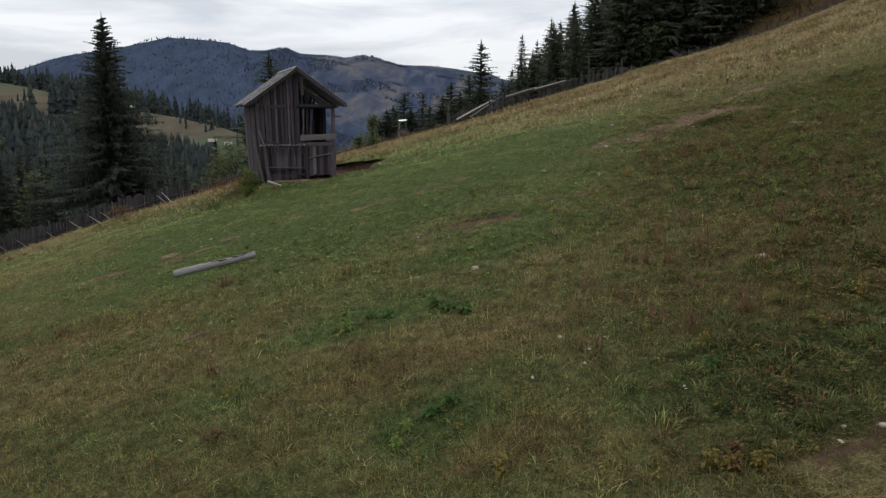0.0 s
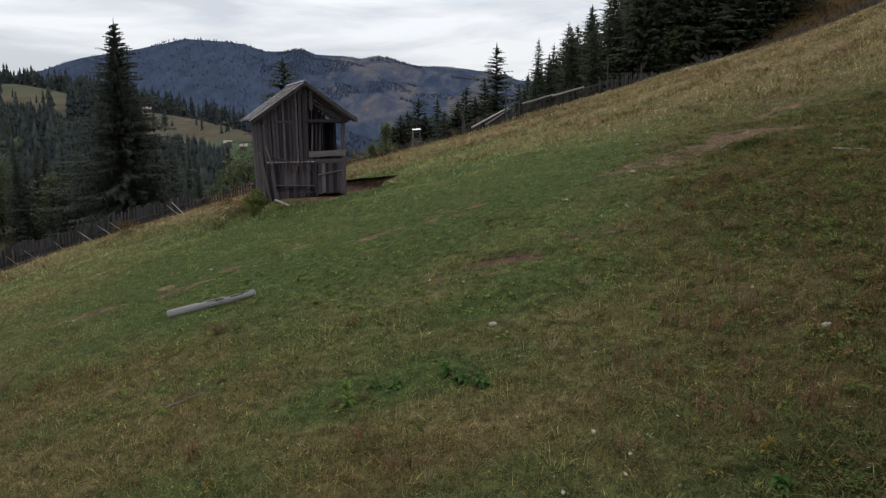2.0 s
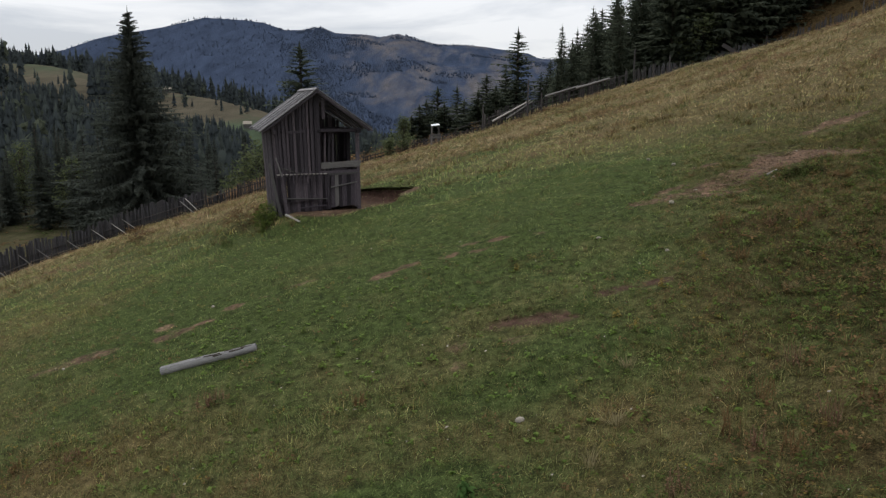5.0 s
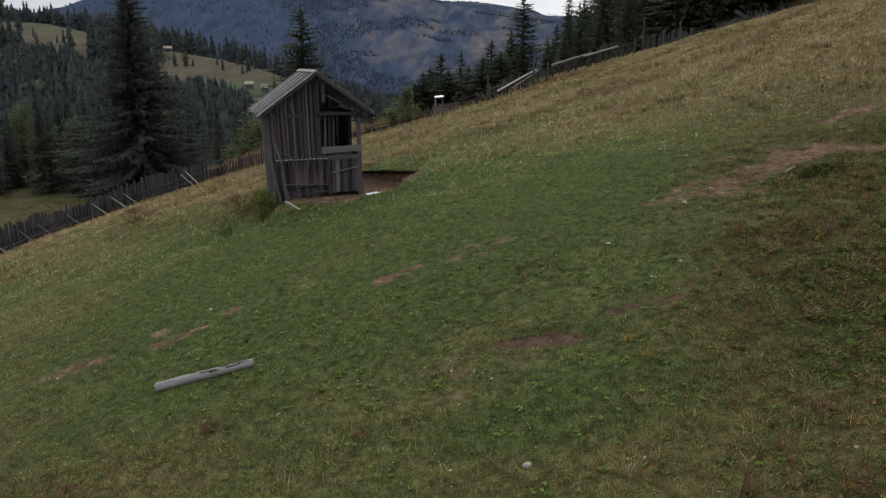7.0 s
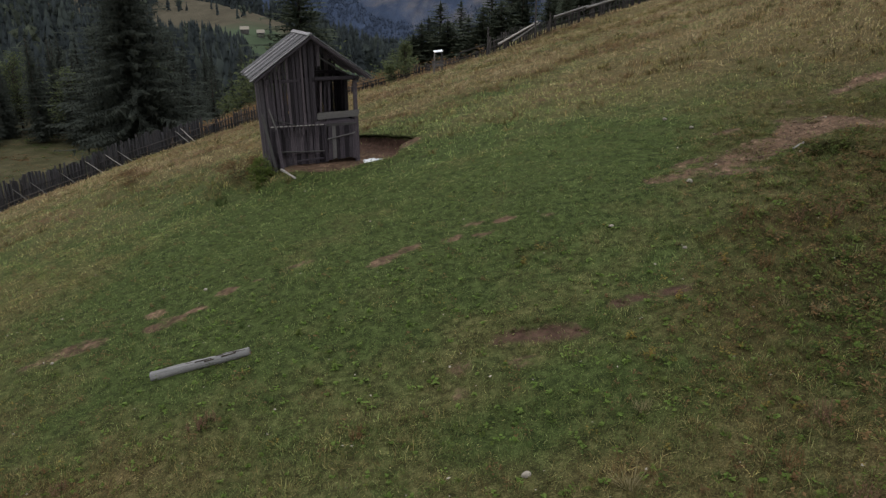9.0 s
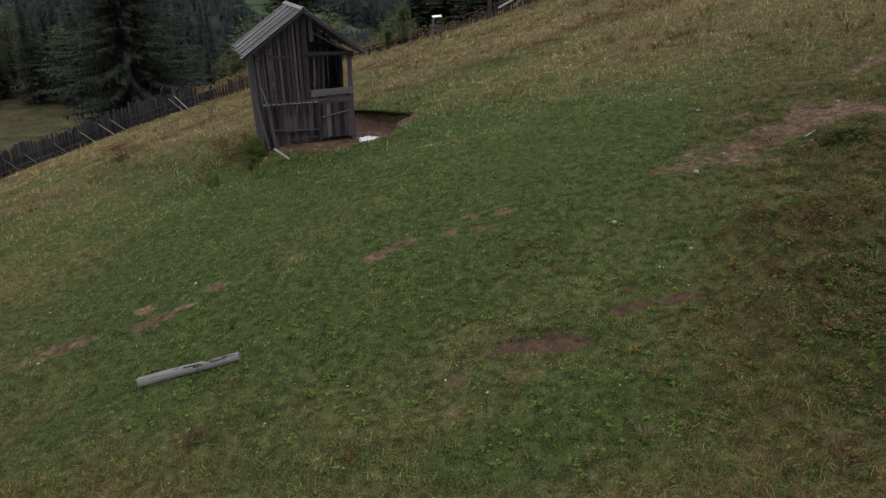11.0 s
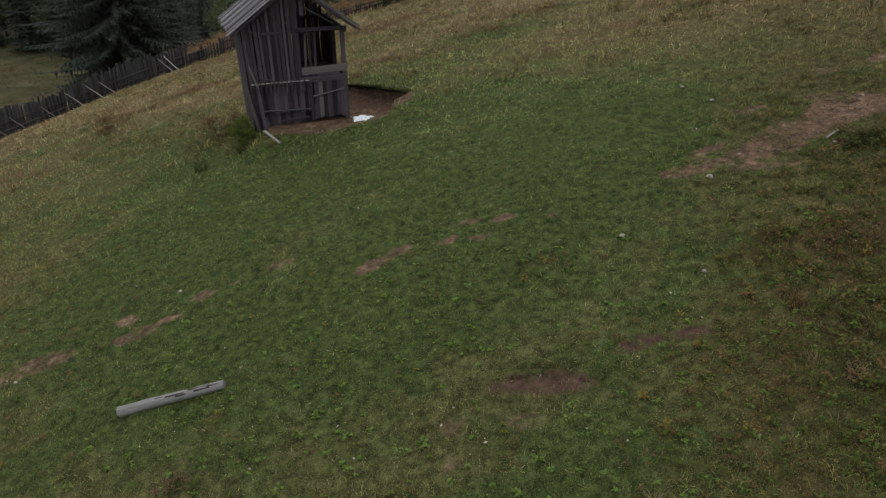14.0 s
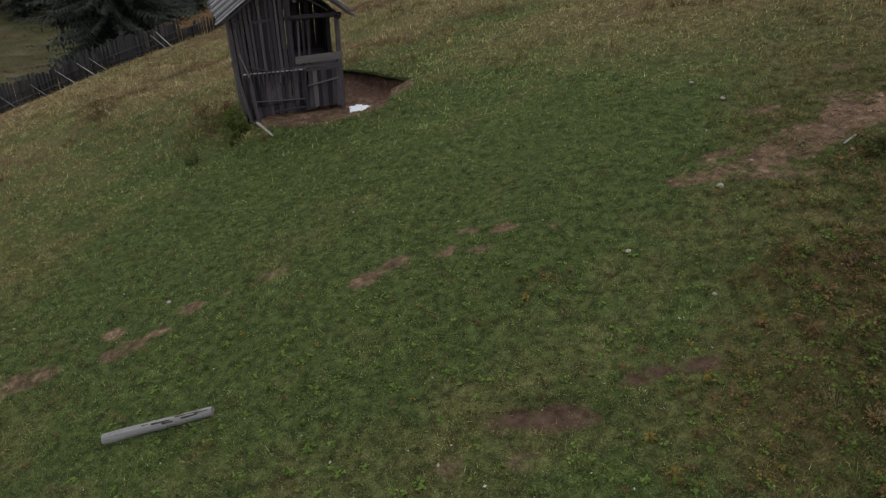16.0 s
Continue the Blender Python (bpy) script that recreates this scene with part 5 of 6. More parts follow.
# ---- clods of earth on the trampled ground ----
def make_clods(count, seed, plot):
    g = np.random.RandomState(seed)
    x = plot[0] + (plot[1] - plot[0]) * g.rand(count * 30)
    y = plot[2] + (plot[3] - plot[2]) * g.rand(count * 30)
    ok = g.rand(len(x)) < np.clip(1.6 * zone_bare(x, y) - 0.45, 0, 1)
    x, y = x[ok][:count], y[ok][:count]
    n = len(x)
    size = 0.008 + 0.032 * g.rand(n) ** 3
    shape = np.array([(1, 0, 0), (0, 1, 0), (-1, 0, 0), (0, -1, 0), (0, 0, 1), (0, 0, -0.4), (0.6, 0.6, 0.5), (-0.6, 0.5, 0.55), (-0.5, -0.6, 0.5), (0.6, -0.5, 0.55)])
    V = shape[None] * size[:, None, None] * g.uniform(0.7, 1.3, (n, 10, 1)) + np.stack([x, y, ground(x, y) + 0.3 * size], -1)[:, None, :]
    tri = np.array([(4, 6, 7), (4, 7, 8), (4, 8, 9), (4, 9, 6), (0, 1, 6), (1, 7, 6), (1, 2, 7), (2, 8, 7), (2, 3, 8), (3, 9, 8), (3, 0, 9), (0, 6, 9), (0, 5, 1), (1, 5, 2), (2, 5, 3), (3, 5, 0)])
    F = (np.arange(n)[:, None, None] * 10 + tri[None]).reshape(-1, 3)
    return tagged(new("earth_clods", mesh_from("earth_clods", V.reshape(-1, 3), F, CLOD)), "brown clods of trampled earth on the bare ground", "clods", kind="stuff")


CLOD = make_stone_look("earth_clod", (0.060, 0.040, 0.027), (0.24, 0.172, 0.120))
make_clods(1100, 71, (3.5, 14.0, 21.8, 28.8))


# ---- turf hanging over the dug bank ----
def make_turf_edge():
    r = random.Random(77)
    ob = holder("turf_edge", Matrix(), "ragged lip of dark turf hanging over the dug earth bank", "turf")
    rows, blades, faces = [], [], []
    bm = bmesh.new()
    v = 3.6
    while v > -0.3:
        def at(b):
            p = HUT @ Vector((1.0 + (b - (v - 2.5) * 0.338) / 0.941, v, 0))
            return p.x, p.y
        ox, oy = at(0.50 + r.uniform(0, 0.06))
        ix, iy = at(0.13 + r.uniform(-0.05, 0.05))
        fade = min(1.0, (v + 0.3) / 0.4)
        top = height(ox, oy) + 0.015
        lip = top - 0.03 - 0.12 * (1 - fade) + r.uniform(-0.015, 0.015)
        thick = r.uniform(0.05, 0.10) * (0.3 + 0.7 * fade)
        rows.append([bm.verts.new(p) for p in ((ox, oy, top - 0.16), (ox, oy, top - 0.02), (ix, iy, lip), (ix + 0.02, iy + 0.02, lip - thick))])
        for k in range(9):
            t = r.random()
            c = Vector((ix + (ox - ix) * t, iy + (oy - iy) * t, lip + (top - lip) * t))
            over = Vector((ix - ox, iy - oy, 0)).normalized()
            side = Vector((-over.y, over.x, 0))
            tip = c + over * r.uniform(0.02, 0.16) + side * r.uniform(-0.07, 0.07) + Vector((0, 0, r.uniform(-0.12, 0.09)))
            n = len(blades)
            blades += [tuple(c - side * 0.008), tuple(c + side * 0.008), tuple(tip)]
            faces.append((n, n + 1, n + 2))
        v -= 0.06
    for a, b in zip(rows, rows[1:]):
        for k in range(4):
            bm.faces.new((a[k], a[(k + 1) % 4], b[(k + 1) % 4], b[k]))
    bm.faces.new(rows[0])
    bm.faces.new(rows[-1][::-1])
    bmesh.ops.recalc_face_normals(bm, faces=bm.faces)
    part("sod", bm, SOD, ob)
    part("grass_fringe", mesh_from("grass_fringe", blades, faces, WEED_DARK), WEED_DARK, ob)
    return ob


SOD = make_leaf("turf_sod", (0.026, 0.026, 0.012), (0.052, 0.050, 0.022), 0.95, 0.0)
make_turf_edge()


# ---- white sheet in the dug yard ----
def make_sheet():
    bm = bmesh.new()
    c = HUT @ Vector((0.40, -0.30, 0))
    rings = []
    r = random.Random(9)
    for q in (0.0, 0.45, 0.8, 1.0):
        ring = []
        for i in range(36):
            a = 2 * math.pi * i / 36
            k = 1 + 0.14 * math.sin(3 * a + 1) + 0.10 * math.sin(5 * a) + (0.10 * math.sin(11 * a) + r.uniform(-0.05, 0.05)) * q
            x, y = 0.35 * k * q * math.cos(a), 0.36 * k * q * math.sin(a)
            z = height(c.x + x, c.y + y) + 0.025 + 0.012 * math.sin(9 * x + 4) * math.cos(8 * y) - 0.015 * (q == 1.0)
            ring.append(bm.verts.new((x, y, z)))
        rings.append(ring)
    for a, b in zip(rings, rings[1:]):
        for i in range(36):
            f = bm.faces.new((a[i], a[(i + 1) % 36], b[(i + 1) % 36], b[i]))
            f.smooth = True
    bmesh.ops.remove_doubles(bm, verts=bm.verts, dist=0.0005)
    me = bpy.data.meshes.new("plastic_sheet")
    bm.to_mesh(me)
    bm.free()
    me.materials.append(WHITE_PAINT)
    ob = new("plastic_sheet", me)
    ob.location = (c.x, c.y, 0)
    return tagged(ob, "ragged white plastic sheet lying on the bare earth", "sheet")


make_sheet()


# ---- distant farm huts ----
def make_far_house(x, y, w, label, roof_mat=STONE):
    z = height(x, y)
    ob = holder("farmhouse", Matrix.Translation((x, y, z)) @ pose(0, 0, 0, 0, 0, 12), label, "house")
    bm = bmesh.new()
    bmesh.ops.create_cube(bm, size=1, matrix=Matrix.Translation((0, 0, 1.5)) @ Matrix.Diagonal((w, w * 0.7, 3.0, 1)))
    part("wall", bm, GREY_WOOD, ob)
    bm = bmesh.new()
    q = [bm.verts.new(p) for p in ((-w * 0.56, -w * 0.42, 2.8), (w * 0.56, -w * 0.42, 2.8), (w * 0.56, 0, 4.8), (-w * 0.56, 0, 4.8), (-w * 0.56, w * 0.42, 2.8), (w * 0.56, w * 0.42, 2.8))]
    for f in ((0, 1, 2, 3), (3, 2, 5, 4), (0, 3, 4), (1, 5, 2), (0, 4, 5, 1)):
        bm.faces.new([q[i] for i in f])
    part("roof", bm, roof_mat, ob, "pale metal roof")
    return ob


make_far_house(-262, 610, 6.0, "small farmhouse with a pale roof across the valley")
make_far_house(-150, 470, 5, "small pale-roofed hut on the far hill")
make_far_house(-141, 474, 4.5, "small farmhouse with a pale roof across the valley")


# ---- weeds ----
DOCK_GREEN = make_leaf("dock_leaves", (0.037, 0.081, 0.018), (0.085, 0.151, 0.040))
BRIGHT_WEED = make_leaf("bright_weed_leaves", (0.092, 0.152, 0.027), (0.184, 0.257, 0.062))
DOCK_RED = make_leaf("red_brown_dock", (0.140, 0.082, 0.052), (0.27, 0.165, 0.105))

def leaf_quads(v, f, rng, c, out, size, droop=0.5, fold=0.25):
    """One pointed leaf as two folded halves from c outwards."""
    side = Vector((-out.y, out.x, 0))
    if side.length < 1e-4:
        side = Vector((1, 0, 0))
    side.normalize()
    tip = c + out * size + Vector((0, 0, -droop * size * 0.5))
    mid = c + out * size * 0.5 + Vector((0, 0, 0.08 * size))
    w = size * 0.24
    k = len(v)
    v.extend((tuple(c), tuple(mid + side * w + Vector((0, 0, fold * w))), tuple(tip), tuple(mid - side * w + Vector((0, 0, fold * w))), tuple(mid)))
    f.extend(((k, k + 4, k + 1), (k + 4, k + 2, k + 1), (k, k + 3, k + 4), (k + 4, k + 3, k + 2)))


def make_weed(x, y, seed, tall, leaves, size, material, label, kind="weed", stems=1, upright=0.5, room=0.05):
    r = random.Random(seed)
    ob = holder(kind, Matrix.Translation((x, y, height(x, y) - 0.02)), label, "weed", "weeds in the meadow")
    v, f = [], []
    stalk = pole_mesh("stem", material, seed, 5, 0.5, 0.2, 4)
    for s in range(stems):
        a = r.uniform(0, 6.28)
        foot = Vector((math.cos(a) * room * (stems > 1), math.sin(a) * room * (stems > 1), 0)) * r.uniform(0.3, 1.0)
        head = foot + Vector((r.uniform(-0.22, 0.22) * tall, r.uniform(-0.22, 0.22) * tall, tall * r.uniform(0.75, 1.1)))
        stretched("stem", stalk, ob, span(foot, head, 0.006, 0.006))
        for i in range(leaves // stems):
            t = (i + 0.5) / (leaves // stems)
            b = r.uniform(0, 6.28)
            out = Vector((math.cos(b), math.sin(b), upright * r.uniform(0.2, 1.4)))
            leaf_quads(v, f, r, foot.lerp(head, t), out.normalized(), size * (1.15 - 0.6 * t) * r.uniform(0.7, 1.2), r.uniform(0.2, 0.9))
    part("leaves", mesh_from("leaves", v, f, material), material, ob)
    return ob


make_weed(-1.56, 11.2, 301, 0.48, 40, 0.15, BRIGHT_WEED, "bright green leafy weed standing in the grass")
make_weed(-0.42, 7.75, 302, 0.18, 24, 0.11, BRIGHT_WEED, "small pale green leafy weed")
make_weed(-0.5, 7.3, 303, 0.16, 20, 0.11, BRIGHT_WEED, "small pale green leafy weed")
for i, (x, y) in enumerate(((0.1, 11.4), (0.35, 11.2), (-0.15, 11.7), (-0.9, 11.5), (-1.2, 11.6), (5.2, 7.7), (-0.1, 7.9), (0.1, 8.1), (3.1, 7.9))):
    make_weed(x, y, 310 + i, 0.16, 26, 0.17, DOCK_GREEN, "low clump of broad dark green dock leaves", "dock_plant", upright=0.25)
for i, (x, y, t) in enumerate(((3.7, 11.5, 0.34), (3.45, 11.7, 0.3), (4.0, 9.1, 0.36), (4.15, 9.3, 0.3), (2.3, 11.2, 0.32), (-0.7, 9.4, 0.2), (-1.2, 10.1, 0.2), (-2.9, 8.4, 0.16), (-6.8, 14.2, 0.22), (-8.0, 14.3, 0.22), (7.3, 12.8, 0.4), (6.9, 12.9, 0.34),
                                (5.7, 11.2, 0.3), (-5.0, 15.4, 0.26), (-4.8, 15.5, 0.22), (-2.0, 14.6, 0.22), (3.6, 10.2, 0.24), (2.9, 9.4, 0.22), (5.0, 12.2, 0.28), (6.2, 10.2, 0.28), (1.9, 8.9, 0.2), (5.6, 19.8, 0.34), (6.4, 19.3, 0.36), (7.1, 19.2, 0.34), (5.3, 17.8, 0.3))):
    make_weed(x, y, 330 + i, t * 1.05, 90, 0.060, FERN if i % 3 == 0 else DOCK_RED, "dry rust-brown dock stalks with withered leaves", "dry_dock", stems=9, upright=0.55, room=0.16)
for i, (x, y, t) in enumerate(((3.2, 12.1, 0.4), (4.4, 11.9, 0.36), (4.9, 10.6, 0.42), (5.3, 9.7, 0.4), (3.9, 12.7, 0.34), (5.9, 12.4, 0.42), (6.6, 11.6, 0.4), (4.6, 13.4, 0.32), (2.7, 10.4, 0.3), (3.3, 9.0, 0.28), (6.0, 13.6, 0.38), (7.9, 14.2, 0.4), (8.6, 15.6, 0.4), (7.4, 16.4, 0.36), (-3.6, 10.6, 0.24), (-4.4, 12.4, 0.24))):
    make_weed(x, y, 460 + i, t, 90, 0.056, DOCK_RED if i % 2 else FERN, "dry rust-brown dock stalks with withered leaves", "dry_dock", stems=9, upright=0.55, room=0.15)
for i, (x, y, t) in enumerate(((3.2, 8.5, 0.22), (5.4, 9.0, 0.3), (2.6, 6.0, 0.2), (2.5, 16.1, 0.22), (2.7, 15.4, 0.22), (0.9, 19.7, 0.2), (-3.0, 16.3, 0.14), (-2.8, 16.8, 0.16), (-3.8, 18.2, 0.16), (0.55, 6.6, 0.25), (6.8, 18.8, 0.3), (3.6, 17.1, 0.24), (4.7, 18.2, 0.26))):
    make_weed(x, y, 370 + i, t, 20, 0.11, WEED_GOLD if i not in (6, 7, 8) else WEED_GREEN, "yellowing leafy weed in the grass" if i not in (6, 7, 8) else "small light green leafy weed in the grass")
for i, (x, y, m) in enumerate(((2.63, 6.02, FERN), (2.45, 6.1, WEED_GOLD), (2.85, 5.95, WEED_GOLD), (2.7, 6.2, WEED_RUST))):
    make_weed(x, y, 440 + i, 0.2, 48, 0.10, m, "yellowing and rusty fern-like weed", "fading_fern", stems=6, upright=0.4)
STRAW_TUFT = make_leaf("bleached_straw", (0.17, 0.145, 0.075), (0.31, 0.265, 0.145))


def make_tuft(x, y, tall, seed, material, label):
    """A clump of thin dry stalks that lean apart."""
    r = random.Random(seed)
    ob = holder("dry_tuft", Matrix.Translation((x, y, height(x, y) - 0.02)), label, "grass tuft", "dry tufts in the meadow")
    v, f = [], []
    lean = Vector((r.uniform(-0.3, 0.3), r.uniform(-0.3, 0.3), 0)) * tall
    for i in range(56):
        a, q = r.uniform(0, 6.283), r.uniform(0, 0.11)
        foot = Vector((math.cos(a) * q, math.sin(a) * q, 0))
        out = Vector((math.cos(a + r.gauss(0, 0.5)), math.sin(a + r.gauss(0, 0.5)), 0))
        tip = foot + lean * r.uniform(0, 1) + out * tall * r.uniform(0.1, 0.75) + Vector((0, 0, tall * r.uniform(0.2, 1.0)))
        side = Vector((-out.y, out.x, 0)) * 0.0045
        bend = foot.lerp(tip, 0.5) + Vector((0, 0, 0.10 * tall))
        k = len(v)
        v += [tuple(foot - side), tuple(foot + side), tuple(bend + side), tuple(bend - side), tuple(tip)]
        f += [(k, k + 1, k + 2), (k, k + 2, k + 3), (k + 3, k + 2, k + 4)]
    part("straw_clump", mesh_from("straw_clump", v, f, material), material, ob)
    return ob


for i, (x, y, t) in enumerate(((5.57, 16.08, 0.36), (5.18, 16.45, 0.24), (1.92, 12.8, 0.46), (1.45, 12.0, 0.34), (2.35, 14.2, 0.36), (-0.3, 9.0, 0.32), (2.1, 10.65, 0.34))):
    make_tuft(x, y, 0.75 * t, 520 + i, STRAW_TUFT, "pale bleached tuft of dry grass")
make_tuft(9.2, 21.8, 0.34, 530, FERN, "reddish withered clump of stalks")
make_weed(-5.3, 19.1, 540, 0.16, 30, 0.09, WEED_DARK, "small dark clump of weeds in the grass", "weed", stems=4, upright=0.4)
for i, (x, y) in enumerate(((2.31, 15.36), (2.67, 15.3), (-1.46, 17.76), (-2.74, 16.65), (-2.93, 16.25))):
    make_weed(x, y, 550 + i, 0.14, 16, 0.10, BRIGHT_WEED, "small bright yellow-green leafy weed", upright=0.4)
# rank growth at the lower corner of the shed
DEAD_BUSH = make_leafy(61, 0.8, 0.75, 34, 16, 0.05, WEED_RUST, "dark withered bush on a hummock", "withered_bush")
stand(DEAD_BUSH, -10.1, 33.0)
stand_copy(DEAD_BUSH, -9.5, 33.4, 120, 0.8)
stand_copy(DEAD_BUSH, -18.0, 39.8, 60, 0.9, 1.4)
GREEN_BUSH = make_leafy(62, 1.0, 0.55, 34, 16, 0.055, WEED_GREEN, "rank leafy weeds at the corner of the shed", "weed_bush")
stand(GREEN_BUSH, -8.35, 31.2)
stand_copy(GREEN_BUSH, -8.75, 31.5, 70, 0.8)
stand_copy(GREEN_BUSH, -8.1, 30.85, 190, 0.6, 1.2)
for i, (x, y) in enumerate(((-9.6, 29.9), (-9.5, 30.1), (-9.8, 30.0))):
    make_weed(x, y, 410 + i, 0.35, 40, 0.13, WEED_DARK, "dark green clump of thistles", "thistle", stems=5, upright=0.5)
for i, (x, y, t) in enumerate(((-8.55, 31.3, 0.7), (-8.3, 31.0, 0.6), (-8.7, 31.8, 0.6), (-8.15, 31.4, 0.45), (-8.4, 30.6, 0.4))):
    make_weed(x, y, 390 + i, t * 1.25, 80, 0.15, WEED_DARK if i % 2 else WEED_GREEN, "rank nettles at the corner of the shed", "nettle", stems=5, upright=0.5)


def weed_carpet(name, label, count, material, seed, where, size, leaves=22, tall=0.11, room=1.0, plot=None):
    """Many low leafy clumps as one mesh. where: x, y -> chance."""
    g = np.random.RandomState(seed)
    y = 6 + 58 * g.rand(count * 14) ** 1.3
    x = (g.rand(count * 14) * 2 - 1) * (0.68 * y + 2)
    if plot:
        x, y = plot[0] + (plot[1] - plot[0]) * g.rand(len(x)), plot[2] + (plot[3] - plot[2]) * g.rand(len(x))
    ok = g.rand(len(x)) < where(x, y) * (1 - np.clip(zone_bare(x, y) * 1.5, 0, 1))
    x, y = x[ok][:count], y[ok][:count]
    n = len(x)
    k = leaves
    z = ground(x, y)
    rad = room * (0.05 + 0.20 * g.rand(n) ** 1.5)
    a = g.rand(n, k) * 6.283
    q = np.sqrt(g.rand(n, k)) * rad[:, None]
    cx, cy = x[:, None] + np.cos(a) * q, y[:, None] + np.sin(a) * q
    cz = z[:, None] + tall * (0.3 + 0.9 * g.rand(n, k)) * (0.5 + rad[:, None] / 0.2) * (1 - 0.5 * (q / rad[:, None]) ** 2)
    b = a + g.uniform(-1.2, 1.2, (n, k))
    s = size * (0.6 + 0.8 * g.rand(n, k)) * (1 + 0.012 * y[:, None])
    tilt = g.uniform(-0.5, 0.5, (n, k))
    O = np.stack([np.cos(b) * s, np.sin(b) * s, tilt * s], -1)
    W = np.stack([-np.sin(b) * s * 0.34, np.cos(b) * s * 0.34, g.uniform(-0.12, 0.12, (n, k)) * s], -1)
    C = np.stack([cx, cy, cz], -1)
    V = np.stack([C - O * 0.5, C + W, C + O * 0.5, C - W], 2).reshape(-1, 3)
    F = np.arange(len(V)).reshape(-1, 4)
    return tagged(new(name, mesh_from(name, V, F, material)), label, "weeds", kind="stuff")


weed_carpet("leafy_weeds", "low olive-green leafy weeds among the grass", 4200, WEED_DARK, 21, lambda x, y: 0.04 + 0.45 * zone_weed(x, y) + 0.35 * zone_rank(x, y) + 0.04 * (zone_dry(x, y) < 0.35), 0.032, 16)
weed_carpet("yellow_weeds", "low yellow-green weeds among the grass", 3000, WEED_GREEN, 22, lambda x, y: (0.07 + 0.40 * zone_weed(x, y) * (y < 30)) * (0.2 + 0.8 * smooth(9, 15, y)), 0.034, 12, 0.12, 0.7)
weed_carpet("withered_weeds", "withered brown weeds among the grass", 4000, WEED_RUST, 23, lambda x, y: 0.04 + 0.55 * zone_weed(x, y) + 0.07 * (y > 34) + 0.08 * (x < -7), 0.036, 16, 0.15)
weed_carpet("gold_weeds", "yellowed withering weeds among the grass", 900, WEED_GOLD, 24, lambda x, y: 0.02 + 0.30 * zone_weed(x, y) * (y < 30), 0.036, 12, 0.13, 0.6)


weed_carpet("green_rosettes", "small light green rosettes of leaves in the grazed grass", 420, BRIGHT_WEED, 33, lambda x, y: 0.3 + 0 * x, 0.055, 8, 0.07, 0.5, (-7.0, 7.0, 12.0, 21.0))
weed_carpet("pale_ferns", "yellow-green fading ferns on the rough part of the slope", 1300, WEED_GREEN, 29, lambda x, y: zone_rank(x, y), 0.052, 14, 0.20, 0.9, (2.0, 15.0, 9.0, 25.0))
weed_carpet("brown_ferns", "brown fading ferns on the rough part of the slope", 800, FERN, 30, lambda x, y: zone_rank(x, y), 0.050, 14, 0.18, 0.9, (2.0, 15.0, 9.0, 25.0))
weed_carpet("dead_ferns", "rust-brown dead ferns on the knoll beyond the fence", 2400, FERN, 25, lambda x, y: np.clip(np.maximum(blob(x, y, -21, 71, 9, 10), blob(x, y, -7, 69, 8, 5.5)) * 3, 0, 1), 0.10, 14, 0.35, 2.2, (-31, 2, 62, 82))
weed_carpet("hill_ferns", "brown withered ferns on the bank above the upper fence", 1500, WEED_RUST, 35, lambda x, y: smooth(71, 73, y) * smooth(0.30, 0.36, x / y), 0.10, 14, 0.35, 2.0, (20, 52, 70, 96))


weed_carpet("rough_growth", "withered brown growth on the clearing in the valley", 1500, WEED_RUST, 26, lambda x, y: np.clip(wavy(x, y, 9.0, 2.0) + 0.5, 0, 1), 0.13, 10, 0.03, 9.0, (-190, -48, 80, 236))
weed_carpet("rough_growth", "dark green growth on the clearing in the valley", 1300, WEED_DARK, 27, lambda x, y: np.clip(0.4 - wavy(x, y, 7.0, 5.0), 0, 1), 0.13, 10, 0.035, 9.0, (-190, -48, 80, 236))


weed_carpet("rusty_weeds", "patches of tall rusty weeds among the straw-coloured grass", 3000, DOCK_RED, 28, lambda x, y: smooth(0.15, 0.7, wavy(x * 0.5, y, 1.9, 11.0) + 0.5 * wavy(x, y, 0.8, 12.0)), 0.048, 10, 0.17, 1.0, (-22, 40, 34, 67))


